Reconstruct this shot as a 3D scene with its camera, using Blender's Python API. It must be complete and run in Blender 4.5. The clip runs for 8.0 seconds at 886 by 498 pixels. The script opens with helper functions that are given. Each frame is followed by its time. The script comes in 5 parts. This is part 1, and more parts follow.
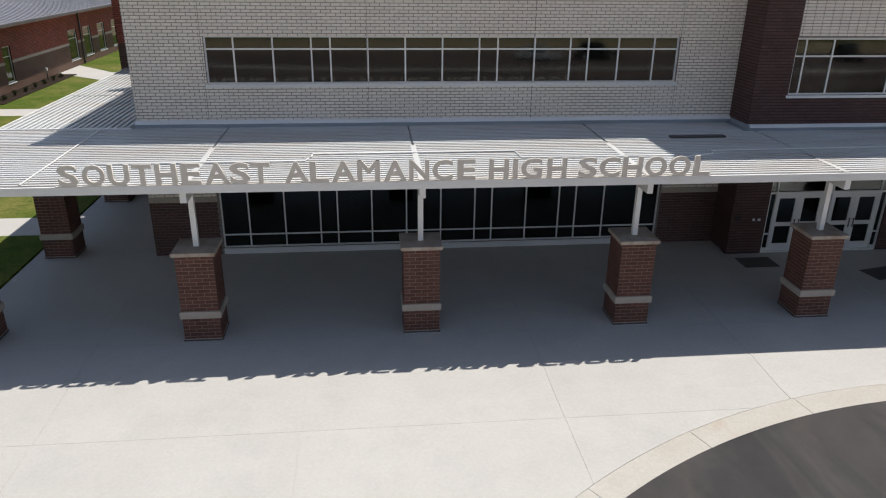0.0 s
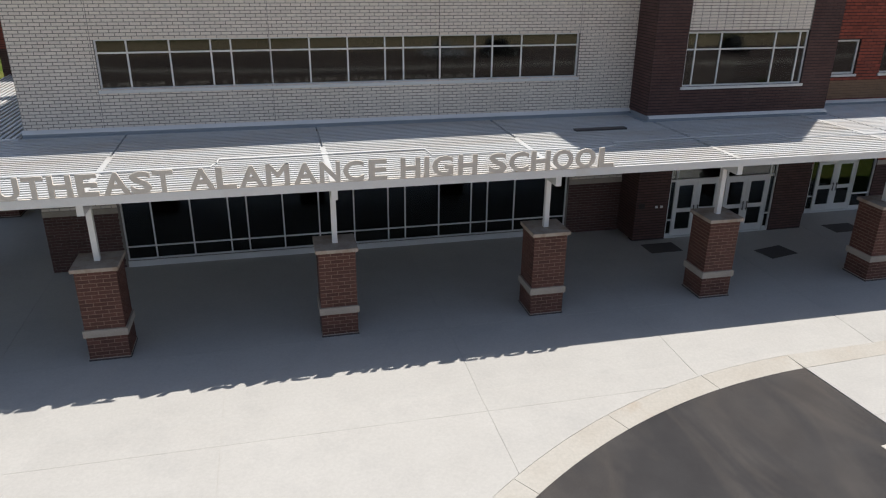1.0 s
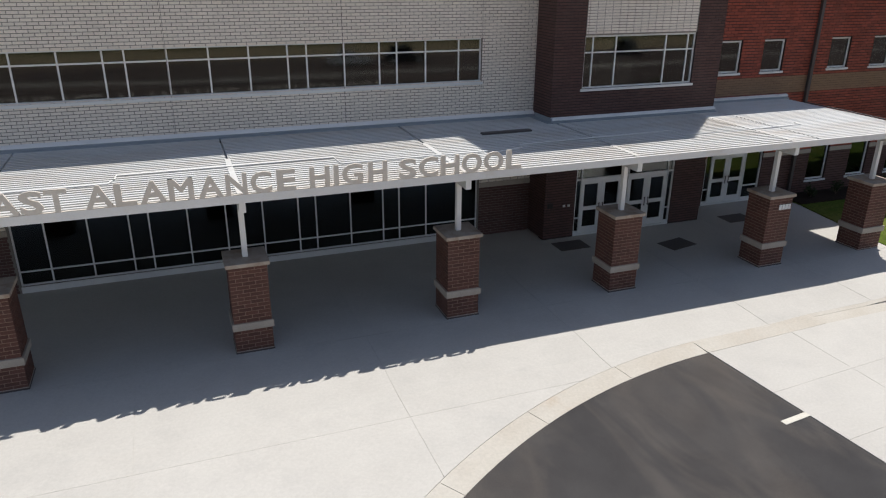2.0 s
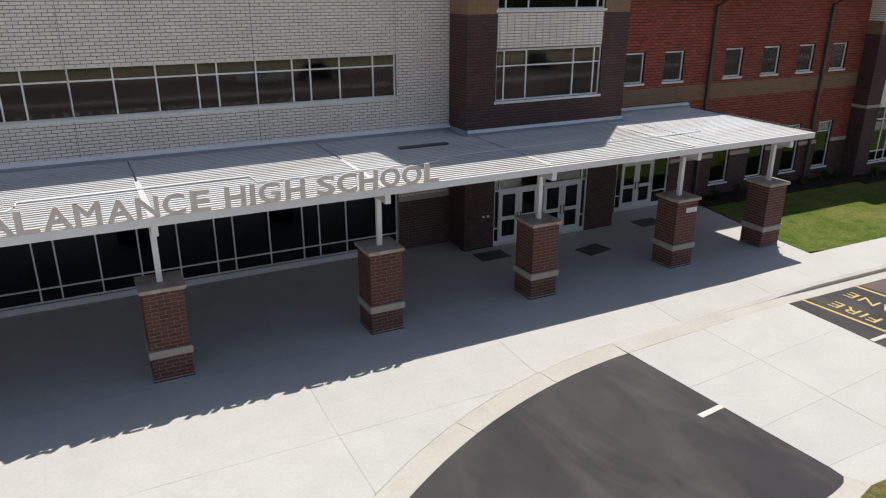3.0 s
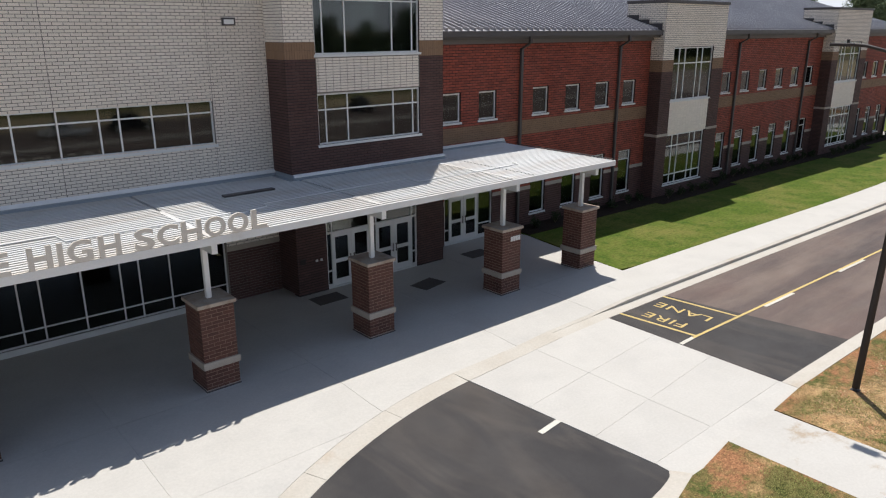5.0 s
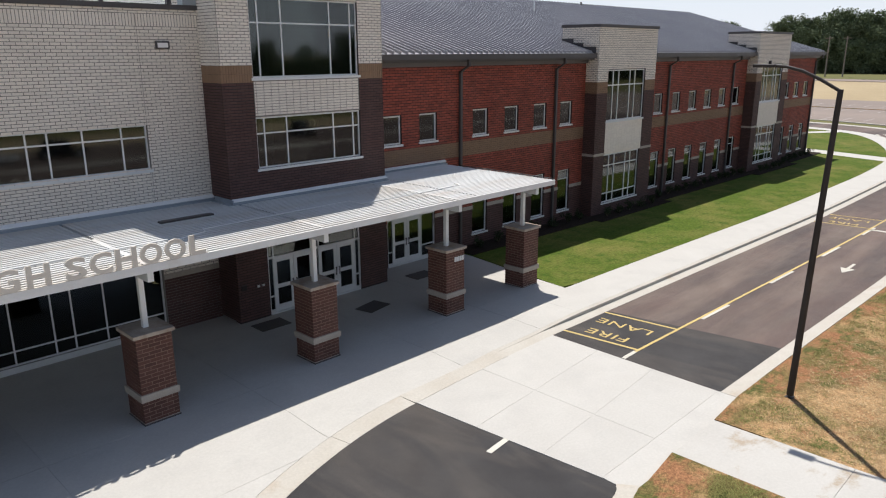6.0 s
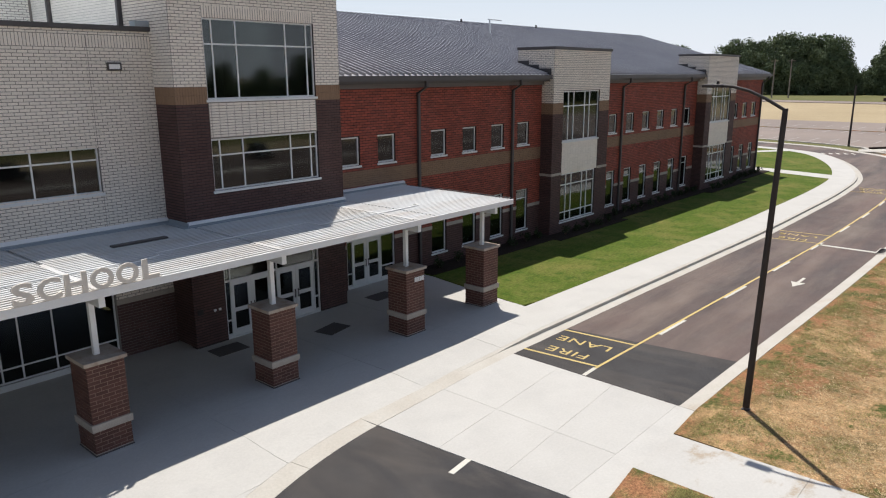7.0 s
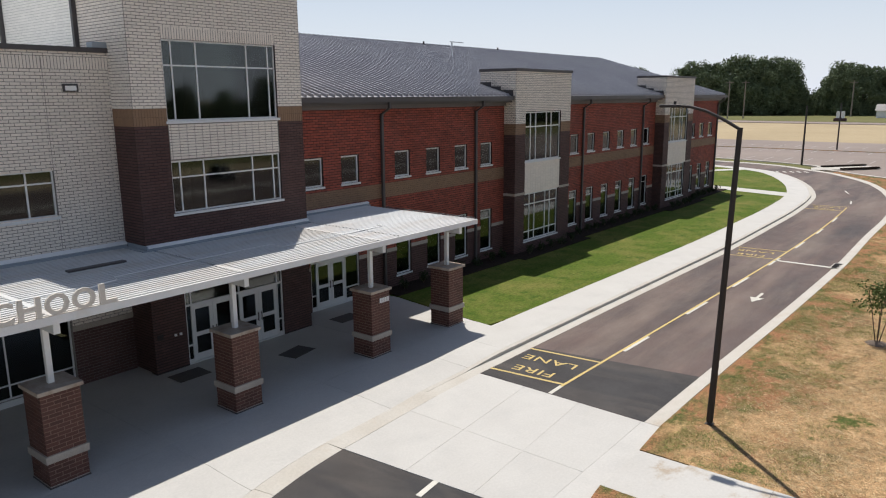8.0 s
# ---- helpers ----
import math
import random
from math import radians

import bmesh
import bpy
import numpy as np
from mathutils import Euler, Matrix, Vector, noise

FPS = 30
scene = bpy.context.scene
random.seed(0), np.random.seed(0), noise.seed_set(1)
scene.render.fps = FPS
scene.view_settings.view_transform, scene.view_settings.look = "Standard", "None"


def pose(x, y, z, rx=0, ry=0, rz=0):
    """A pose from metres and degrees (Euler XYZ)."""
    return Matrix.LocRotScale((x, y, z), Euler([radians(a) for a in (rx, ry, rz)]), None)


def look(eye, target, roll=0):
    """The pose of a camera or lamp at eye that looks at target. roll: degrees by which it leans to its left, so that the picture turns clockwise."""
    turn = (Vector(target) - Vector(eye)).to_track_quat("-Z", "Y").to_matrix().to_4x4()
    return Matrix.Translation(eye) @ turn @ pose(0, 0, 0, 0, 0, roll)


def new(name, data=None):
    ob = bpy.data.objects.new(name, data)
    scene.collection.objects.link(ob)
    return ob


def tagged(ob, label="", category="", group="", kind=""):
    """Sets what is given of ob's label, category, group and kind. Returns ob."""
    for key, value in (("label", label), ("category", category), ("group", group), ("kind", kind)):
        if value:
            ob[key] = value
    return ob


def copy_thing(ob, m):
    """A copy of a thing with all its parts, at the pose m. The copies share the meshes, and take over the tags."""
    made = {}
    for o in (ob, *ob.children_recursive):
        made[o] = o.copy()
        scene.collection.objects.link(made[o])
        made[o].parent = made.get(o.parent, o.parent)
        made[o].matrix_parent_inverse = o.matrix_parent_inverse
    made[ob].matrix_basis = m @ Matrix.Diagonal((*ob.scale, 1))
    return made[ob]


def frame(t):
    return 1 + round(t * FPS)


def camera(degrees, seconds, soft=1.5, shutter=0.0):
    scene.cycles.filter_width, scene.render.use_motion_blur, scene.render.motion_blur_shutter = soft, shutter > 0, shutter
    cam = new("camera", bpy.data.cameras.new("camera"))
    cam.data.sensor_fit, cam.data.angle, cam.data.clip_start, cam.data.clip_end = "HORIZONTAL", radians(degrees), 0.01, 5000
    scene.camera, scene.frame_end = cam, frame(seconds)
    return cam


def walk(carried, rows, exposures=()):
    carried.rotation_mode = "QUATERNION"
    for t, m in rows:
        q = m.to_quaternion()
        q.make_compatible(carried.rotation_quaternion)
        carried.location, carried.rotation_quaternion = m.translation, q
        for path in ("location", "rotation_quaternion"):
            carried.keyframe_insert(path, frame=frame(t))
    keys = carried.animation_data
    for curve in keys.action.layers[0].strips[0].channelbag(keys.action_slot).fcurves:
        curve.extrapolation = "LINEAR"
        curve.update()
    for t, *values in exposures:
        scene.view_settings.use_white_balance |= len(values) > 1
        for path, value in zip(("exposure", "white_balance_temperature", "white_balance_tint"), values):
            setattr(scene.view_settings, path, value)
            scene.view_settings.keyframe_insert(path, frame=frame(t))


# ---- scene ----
cam = camera(63.30, 8.0, 1.15)

PATH = [
    (0, (-0.759, -17.667, 9.672), (-0.3637, -13.9827, 8.1637), 0.73),
    (0.5, (-0.755, -17.649, 9.678), (-0.1574, -13.9930, 8.1677), 0.61),
    (1, (-0.754, -17.634, 9.675), (0.1034, -14.0301, 8.1654), 0.56),
    (1.5, (-0.749, -17.626, 9.670), (0.3492, -14.0839, 8.1702), 0.49),
    (3, (-0.722, -17.704, 9.658), (0.9930, -14.3698, 8.2638), 0.21),
    (3.5, (-0.721, -17.742, 9.654), (1.1923, -14.4977, 8.3078), 0.10),
    (4, (-0.722, -17.777, 9.642), (1.3952, -14.6387, 8.3519), 0.04),
    (4.5, (-0.712, -17.804, 9.626), (1.6044, -14.7847, 8.3946), -0.06),
    (5, (-0.706, -17.826, 9.609), (1.7962, -14.9338, 8.4382), -0.11),
    (6.5, (-0.658, -17.852, 9.548), (2.1805, -15.2151, 8.5523), -0.27),
    (7, (-0.636, -17.873, 9.524), (2.2833, -15.3053, 8.5849), -0.29),
    (7.5, (-0.622, -17.882, 9.507), (2.3720, -15.3797, 8.6246), -0.35),
    (8, (-0.598, -17.880, 9.495), (2.4643, -15.4434, 8.6675), -0.40),
]
walk(cam, [(t, look(eye, target, roll)) for t, eye, target, roll in PATH], [(0, 0.08), (2, 0.12), (3.5, 0.17), (5, 0.26), (6.8, 0.22), (8, 0.13)])

# ---- light ----
SUN = Vector((0.35, 0.342, 1.0)).normalized()
world = bpy.data.worlds.new("sky")
scene.world = world
world.use_nodes = True
wn, wl = world.node_tree.nodes, world.node_tree.links
wn.clear()
sky = wn.new("ShaderNodeTexSky")
sky.sky_type, sky.sun_disc = "NISHITA", False
sky.sun_elevation, sky.sun_rotation = math.asin(SUN.z), math.atan2(SUN.x, SUN.y)
sky.air_density, sky.dust_density, sky.ozone_density = 1.0, 1.0, 3.0
bg, wo = wn.new("ShaderNodeBackground"), wn.new("ShaderNodeOutputWorld")
bg.inputs["Strength"].default_value = 0.081
geo, veil = wn.new("ShaderNodeTexCoord"), wn.new("ShaderNodeTexNoise")
stretch, haze, blend = wn.new("ShaderNodeVectorMath"), wn.new("ShaderNodeMapRange"), wn.new("ShaderNodeMix")
stretch.operation, stretch.inputs[1].default_value = "MULTIPLY", (3.0, 3.0, 11.0)
veil.inputs["Scale"].default_value, veil.inputs["Detail"].default_value, veil.inputs["Roughness"].default_value = 1.6, 6.0, 0.6
for key, value in (("From Min", 0.42), ("From Max", 0.72), ("To Min", 0.1), ("To Max", 0.75)):
    haze.inputs[key].default_value = value
blend.data_type = "RGBA"
blend.inputs[7].default_value = (9.3, 9.85, 11.0, 1)
wl.new(geo.outputs["Generated"], stretch.inputs[0])
wl.new(stretch.outputs[0], veil.inputs["Vector"])
wl.new(veil.outputs["Fac"], haze.inputs["Value"])
split, low, total = wn.new("ShaderNodeSeparateXYZ"), wn.new("ShaderNodeMapRange"), wn.new("ShaderNodeMath")
for key, value in (("From Min", 0.0), ("From Max", 0.34), ("To Min", 0.9), ("To Max", 0.0)):
    low.inputs[key].default_value = value
total.operation, total.use_clamp = "MAXIMUM", True
wl.new(geo.outputs["Generated"], split.inputs[0])
wl.new(split.outputs["Z"], low.inputs["Value"])
wl.new(low.outputs[0], total.inputs[0])
thin, veiled = wn.new("ShaderNodeMapRange"), wn.new("ShaderNodeMath")
for key, value in (("From Min", 0.3), ("From Max", 0.65), ("To Min", 1.0), ("To Max", 0.12)):
    thin.inputs[key].default_value = value
veiled.operation = "MULTIPLY"
wl.new(split.outputs["Z"], thin.inputs["Value"])
wl.new(haze.outputs[0], veiled.inputs[0])
wl.new(thin.outputs[0], veiled.inputs[1])
wl.new(veiled.outputs[0], total.inputs[1])
wl.new(total.outputs[0], blend.inputs[0])
wl.new(sky.outputs[0], blend.inputs[6])
wl.new(blend.outputs[2], bg.inputs["Color"])
wl.new(bg.outputs[0], wo.inputs["Surface"])
lamp = bpy.data.lights.new("sun", "SUN")
lamp.energy, lamp.angle, lamp.color = 4.45, radians(0.53), (1.0, 0.965, 0.91)
sun = new("sun", lamp)
sun.matrix_world = look(SUN * 200, (0, 0, 0))
scene.view_settings.exposure = 0.0


# ---- materials ----
def shader(name):
    m = bpy.data.materials.new(name)
    m.use_nodes = True
    t = m.node_tree
    t.nodes.clear()
    out, b = t.nodes.new("ShaderNodeOutputMaterial"), t.nodes.new("ShaderNodeBsdfPrincipled")
    t.links.new(b.outputs[0], out.inputs["Surface"])
    return m, t, b, out


def node(t, kind, **values):
    n = t.nodes.new(kind)
    for key, value in values.items():
        n.inputs[key].default_value = value
    return n


def noise_at(t, scale, detail=4.0, rough=0.6, stretch=None, twist=0.0):
    """Noise by the place in the world, stretched along the axes."""
    g = t.nodes.new("ShaderNodeNewGeometry")
    n = node(t, "ShaderNodeTexNoise", Scale=scale, Detail=detail, Roughness=rough, Distortion=twist)
    if stretch:
        v = t.nodes.new("ShaderNodeVectorMath")
        v.operation = "MULTIPLY"
        v.inputs[1].default_value = stretch
        t.links.new(g.outputs["Position"], v.inputs[0])
        t.links.new(v.outputs[0], n.inputs["Vector"])
    else:
        t.links.new(g.outputs["Position"], n.inputs["Vector"])
    return n.outputs["Fac"]


def spread(t, fac, a, b, lo=0.3, hi=0.7):
    r = node(t, "ShaderNodeMapRange")
    for key, value in (("From Min", lo), ("From Max", hi), ("To Min", a), ("To Max", b)):
        r.inputs[key].default_value = value
    t.links.new(fac, r.inputs["Value"])
    return r.outputs[0]


def mixed(t, fac, a, b, blend="MIX"):
    n = t.nodes.new("ShaderNodeMix")
    n.data_type, n.blend_type = "RGBA", blend
    for value, slot in ((fac, 0), (a, 6), (b, 7)):
        if isinstance(value, bpy.types.NodeSocket):
            t.links.new(value, n.inputs[slot])
        elif slot == 0:
            n.inputs[0].default_value = value
        else:
            n.inputs[slot].default_value = (*value, 1)
    return n.outputs[2]


def chance(t):
    """A number from 0 to 1 that differs from piece to piece."""
    g, o, add = t.nodes.new("ShaderNodeNewGeometry"), t.nodes.new("ShaderNodeObjectInfo"), t.nodes.new("ShaderNodeMath")
    add.operation = "ADD"
    t.links.new(g.outputs["Random Per Island"], add.inputs[0])
    t.links.new(o.outputs["Random"], add.inputs[1])
    f = t.nodes.new("ShaderNodeMath")
    f.operation = "FRACT"
    t.links.new(add.outputs[0], f.inputs[0])
    return f.outputs[0]


def paint(name, a, b=None, rough=0.7, metal=0.0, wide=0.35, fine=25.0, grain=0.12, pieces=0.0, bump=0.15, bump_scale=60.0,
          stretch=None, stain=None, stain_scale=0.5, stain_range=(0.55, 0.75), spec=0.5, patch=None, patch_scale=0.2, patch_range=(0.5, 0.6), twist=0.0, stain_detail=6):
    """Base colour from a to b in wide patches, with fine grain, a difference from piece to piece, stains and relief."""
    m, t, s, out = shader(name)
    b = b or tuple(0.82 * c for c in a)
    col = mixed(t, spread(t, noise_at(t, wide, 5, 0.6, stretch), 0, 1), a, b)
    if pieces:
        value = spread(t, chance(t), 1 - pieces, 1 + pieces, 0, 1)
        h = node(t, "ShaderNodeHueSaturation")
        t.links.new(value, h.inputs["Value"])
        t.links.new(col, h.inputs["Color"])
        col = h.outputs[0]
    if stain:
        col = mixed(t, spread(t, noise_at(t, stain_scale, stain_detail, 0.62, stretch, twist), 0, 1, *stain_range), col, stain)
    if patch:
        col = mixed(t, spread(t, noise_at(t, patch_scale, 7, 0.7, (1, 1.3, 1)), 0, 1, *patch_range), col, patch)
    h = node(t, "ShaderNodeHueSaturation")
    t.links.new(spread(t, noise_at(t, fine, 3, 0.7), 1 - grain, 1 + grain), h.inputs["Value"])
    t.links.new(col, h.inputs["Color"])
    t.links.new(h.outputs[0], s.inputs["Base Color"])
    t.links.new(spread(t, noise_at(t, wide * 3, 4), rough - 0.08, min(1, rough + 0.08)), s.inputs["Roughness"])
    s.inputs["Metallic"].default_value = metal
    s.inputs["Specular IOR Level"].default_value = spec
    if bump:
        n = node(t, "ShaderNodeBump", Strength=bump, Distance=0.01)
        t.links.new(noise_at(t, bump_scale, 4, 0.7), n.inputs["Height"])
        t.links.new(n.outputs[0], s.inputs["Normal"])
    return m


def glazing(name, tint, ior=1.72):
    """Tinted glass: it lets tinted light through and mirrors by Fresnel."""
    m, t, s, out = shader(name)
    t.nodes.remove(s)
    clear, gloss, mix = node(t, "ShaderNodeBsdfTransparent", Color=(*tint, 1)), node(t, "ShaderNodeBsdfGlossy", Roughness=0.045, Color=(0.92, 0.96, 0.97, 1)), t.nodes.new("ShaderNodeMixShader")
    f = node(t, "ShaderNodeFresnel", IOR=ior)
    n = node(t, "ShaderNodeBump", Strength=0.04, Distance=0.02)
    t.links.new(noise_at(t, 0.9, 1), n.inputs["Height"])
    t.links.new(n.outputs[0], gloss.inputs["Normal"])
    t.links.new(f.outputs[0], mix.inputs[0])
    t.links.new(clear.outputs[0], mix.inputs[1])
    t.links.new(gloss.outputs[0], mix.inputs[2])
    t.links.new(mix.outputs[0], out.inputs["Surface"])
    return m


WHITE_BRICK = paint("cream brick", (0.79, 0.715, 0.63), (0.73, 0.655, 0.57), 0.75, pieces=0.05, grain=0.08, bump=0.25)
# Joint and brick of the upper walls, lighter than the cream brick.
PALE_MORTAR = paint("pale joint", (0.55, 0.53, 0.49), None, 0.9, fine=40)
PALE_BRICK = paint("pale brick", (0.86, 0.83, 0.765), (0.83, 0.80, 0.735), 0.75, pieces=0.04, grain=0.04, bump=0.2)
WHITE_MORTAR = paint("grey mortar", (0.235, 0.21, 0.185), None, 0.9, fine=40)
DARK_BRICK = paint("dark brown brick", (0.09, 0.042, 0.036), (0.078, 0.036, 0.031), 0.7, pieces=0.16, grain=0.15, bump=0.25)
DARK_MORTAR = paint("brown mortar", (0.04, 0.026, 0.023), None, 0.9, fine=40)
RED_BRICK = paint("red brick", (0.285, 0.062, 0.036), (0.24, 0.052, 0.031), 0.75, pieces=0.24, grain=0.12, bump=0.25)
RED_MORTAR = paint("red wall mortar", (0.035, 0.017, 0.014), None, 0.9, fine=40)
PIER_BRICK = paint("red brown brick", (0.115, 0.046, 0.032), (0.092, 0.037, 0.027), 0.75, pieces=0.2, grain=0.14, bump=0.25)
BROWN_BRICK = paint("brown brick", (0.15, 0.085, 0.055), (0.125, 0.07, 0.046), 0.75, pieces=0.1, grain=0.12, bump=0.2)
PIER_MORTAR = paint("buff mortar", (0.27, 0.175, 0.13), None, 0.9, fine=40)
TAN_BRICK = paint("tan brick", (0.25, 0.152, 0.09), (0.22, 0.133, 0.078), 0.75, pieces=0.06, grain=0.1, bump=0.2)
STONE = paint("cast stone", (0.44, 0.38, 0.32), (0.36, 0.31, 0.26), 0.8, wide=1.5, grain=0.1, bump=0.15)
CAP_STONE = paint("stained cast stone", (0.45, 0.38, 0.315), (0.39, 0.325, 0.265), 0.8, wide=1.5, grain=0.1, bump=0.15, stain=(0.27, 0.185, 0.125), stain_scale=1.6, stain_range=(0.45, 0.7))
CONCRETE = paint("pale concrete", (0.50, 0.478, 0.442), (0.465, 0.443, 0.408), 0.85, wide=0.45, fine=14, grain=0.05, bump=0.12, bump_scale=90,
                 stain=(0.43, 0.412, 0.385), stain_scale=0.7, stain_range=(0.5, 0.85), pieces=0.025)
FOOTPATH = paint("muddy concrete", (0.50, 0.478, 0.442), (0.455, 0.433, 0.40), 0.85, wide=0.45, fine=14, grain=0.05, bump=0.12, bump_scale=90,
                 stain=(0.45, 0.425, 0.39), stain_scale=0.7, stain_range=(0.5, 0.85), patch=(0.37, 0.30, 0.225), patch_scale=0.75, patch_range=(0.55, 0.66))
KERB = paint("kerb concrete", (0.49, 0.458, 0.405), (0.445, 0.403, 0.345), 0.85, wide=0.7, fine=14, grain=0.07, bump=0.12, stain=(0.42, 0.34, 0.26),
             stain_scale=0.8, stain_range=(0.58, 0.8))
ASPHALT = paint("asphalt", (0.029, 0.027, 0.028), (0.042, 0.038, 0.037), 0.9, wide=0.25, fine=55, grain=0.25, bump=0.4, bump_scale=140,
                stain=(0.092, 0.077, 0.065), stain_scale=0.42, stain_range=(0.46, 0.85), twist=0.9, stain_detail=3, stretch=(1.25, 0.42, 1))
OLD_ASPHALT = paint("dusty asphalt", (0.16, 0.108, 0.09), (0.058, 0.047, 0.045), 0.9, wide=0.3, fine=55, grain=0.2, bump=0.4, bump_scale=140,
                    stain=(0.20, 0.155, 0.125), stain_scale=0.35, stain_range=(0.45, 0.8), stretch=(0.22, 1.3, 1))
LOT = paint("worn parking asphalt", (0.26, 0.205, 0.172), (0.205, 0.162, 0.138), 0.9, wide=0.06, fine=3, grain=0.08, bump=0)
LAWN = paint("green lawn", (0.066, 0.104, 0.013), (0.092, 0.124, 0.022), 0.95, wide=0.9, fine=7, grain=0.3, bump=1.0, bump_scale=16,
             stain=(0.175, 0.16, 0.047), stain_scale=0.28, stain_range=(0.44, 0.72), spec=0.08, patch=(0.045, 0.085, 0.012), patch_scale=1.1, patch_range=(0.52, 0.68))
def dry_ground(name):
    """Greenish grass and bare red soil near the road, giving way to bleached straw further off."""
    m, t, b, out = shader(name)
    straw = mixed(t, spread(t, noise_at(t, 1.1, 7, 0.72), 0, 1), (0.535, 0.345, 0.18), (0.33, 0.20, 0.096))
    straw = mixed(t, spread(t, noise_at(t, 0.45, 6, 0.65), 0, 1, 0.55, 0.68), straw, (0.26, 0.17, 0.082))
    weedy = mixed(t, spread(t, noise_at(t, 0.9, 7, 0.75), 0, 1, 0.4, 0.6), (0.245, 0.155, 0.072), (0.075, 0.09, 0.026))
    weedy = mixed(t, spread(t, noise_at(t, 0.6, 7, 0.75, (1, 1.4, 1)), 0, 1, 0.46, 0.56), weedy, (0.29, 0.142, 0.072))
    g, xyz, add = t.nodes.new("ShaderNodeNewGeometry"), t.nodes.new("ShaderNodeSeparateXYZ"), t.nodes.new("ShaderNodeMath")
    t.links.new(g.outputs["Position"], xyz.inputs[0])
    add.operation = "ADD"
    t.links.new(xyz.outputs["Y"], add.inputs[0])
    t.links.new(spread(t, noise_at(t, 0.22, 6, 0.72), -4.0, 4.0), add.inputs[1])
    col = mixed(t, spread(t, add.outputs[0], 0, 1, -14.4, -12.5), straw, weedy)
    col = mixed(t, spread(t, noise_at(t, 0.5, 7, 0.75), 0, 1, 0.58, 0.65), col, (0.08, 0.105, 0.028))
    h = node(t, "ShaderNodeHueSaturation")
    t.links.new(spread(t, noise_at(t, 11, 7, 0.9), 0.4, 1.6), h.inputs["Value"])
    t.links.new(col, h.inputs["Color"])
    speck = node(t, "ShaderNodeHueSaturation")
    t.links.new(spread(t, noise_at(t, 38, 3, 0.8, (1, 0.6, 1)), 0.42, 1.5, 0.32, 0.68), speck.inputs["Value"])
    t.links.new(h.outputs[0], speck.inputs["Color"])
    t.links.new(speck.outputs[0], b.inputs["Base Color"])
    b.inputs["Roughness"].default_value, b.inputs["Specular IOR Level"].default_value = 0.95, 0.1
    n = node(t, "ShaderNodeBump", Strength=0.8, Distance=0.012)
    t.links.new(noise_at(t, 20, 4, 0.75), n.inputs["Height"])
    t.links.new(n.outputs[0], b.inputs["Normal"])
    return m


DRY = dry_ground("dry grass")
VERGE = paint("dull green verge", (0.12, 0.125, 0.048), (0.165, 0.15, 0.065), 0.95, wide=0.04, fine=1.5, grain=0.15, bump=0, spec=0.1)
TUFT = paint("dry grass blades", (0.55, 0.41, 0.235), (0.24, 0.165, 0.08), 0.9, wide=3.0, pieces=0.5, grain=0.2, bump=0, spec=0.1,
             stain=(0.12, 0.135, 0.04), stain_scale=0.5, stain_range=(0.56, 0.62))
WEED = paint("green weed blades", (0.20, 0.225, 0.07), (0.30, 0.25, 0.10), 0.9, wide=1.2, pieces=0.4, grain=0.2, bump=0, spec=0.1)
FIELD = paint("straw field", (0.41, 0.325, 0.205), (0.35, 0.275, 0.17), 0.95, wide=0.05, fine=2, grain=0.12, bump=0, spec=0.1)
SOIL = paint("dark mulch", (0.024, 0.017, 0.013), (0.036, 0.025, 0.018), 0.95, wide=2, fine=30, grain=0.4, bump=0.8, bump_scale=40, spec=0.1)
WHITE_METAL = paint("white painted aluminium", (0.78, 0.77, 0.75), (0.73, 0.72, 0.70), 0.45, wide=0.6, grain=0.03, bump=0.03, stain=(0.62, 0.57, 0.51),
                    stain_scale=0.8, stain_range=(0.6, 0.9))
DECK = paint("weathered white deck", (0.62, 0.62, 0.61), (0.56, 0.56, 0.55), 0.5, wide=0.5, grain=0.05, bump=0.03, stain=(0.50, 0.44, 0.385), stain_scale=0.55,
             stain_range=(0.46, 0.8), stretch=(0.35, 1.3, 1))
# Unseen underside, coloured dark to hold back light bounced onto the floor.
SOFFIT = paint("bounce-darkened soffit", (0.10, 0.095, 0.09), (0.085, 0.08, 0.076), 0.5, 0.2, grain=0.05, bump=0)
LETTER = paint("brushed grey metal letters", (0.68, 0.62, 0.55), (0.63, 0.57, 0.50), 0.5, grain=0.05, bump=0.03)
FRAME = paint("silver window frame", (0.72, 0.72, 0.71), (0.66, 0.66, 0.65), 0.4, 0.1, grain=0.04, bump=0.02)
DARK_METAL = paint("dark grey metal", (0.075, 0.065, 0.065), (0.06, 0.053, 0.052), 0.5, grain=0.06, bump=0.03)
EAVE = paint("brown grey metal trim", (0.125, 0.108, 0.105), (0.11, 0.095, 0.092), 0.5, grain=0.06, bump=0.03)
BROWN_METAL = paint("dark bronze metal", (0.02, 0.014, 0.012), (0.026, 0.018, 0.015), 0.6, grain=0.08, bump=0.05)
ROOF_METAL = paint("charcoal standing seam roof", (0.36, 0.355, 0.375), (0.31, 0.308, 0.33), 0.36, 0.3, wide=0.2, grain=0.06, bump=0.03)
MEMBRANE = paint("white roof membrane", (0.85, 0.85, 0.83), (0.80, 0.80, 0.78), 0.8, bump=0.05)
# Blue of the shaded flashing face, put into the base colour.
FLASH = paint("shade-blue flashing", (0.34, 0.38, 0.42), (0.30, 0.335, 0.37), 0.4, 0.3, grain=0.04, bump=0.03)
FADED = paint("faded stall paint", (0.40, 0.365, 0.33), None, 0.8, fine=6, grain=0.2)
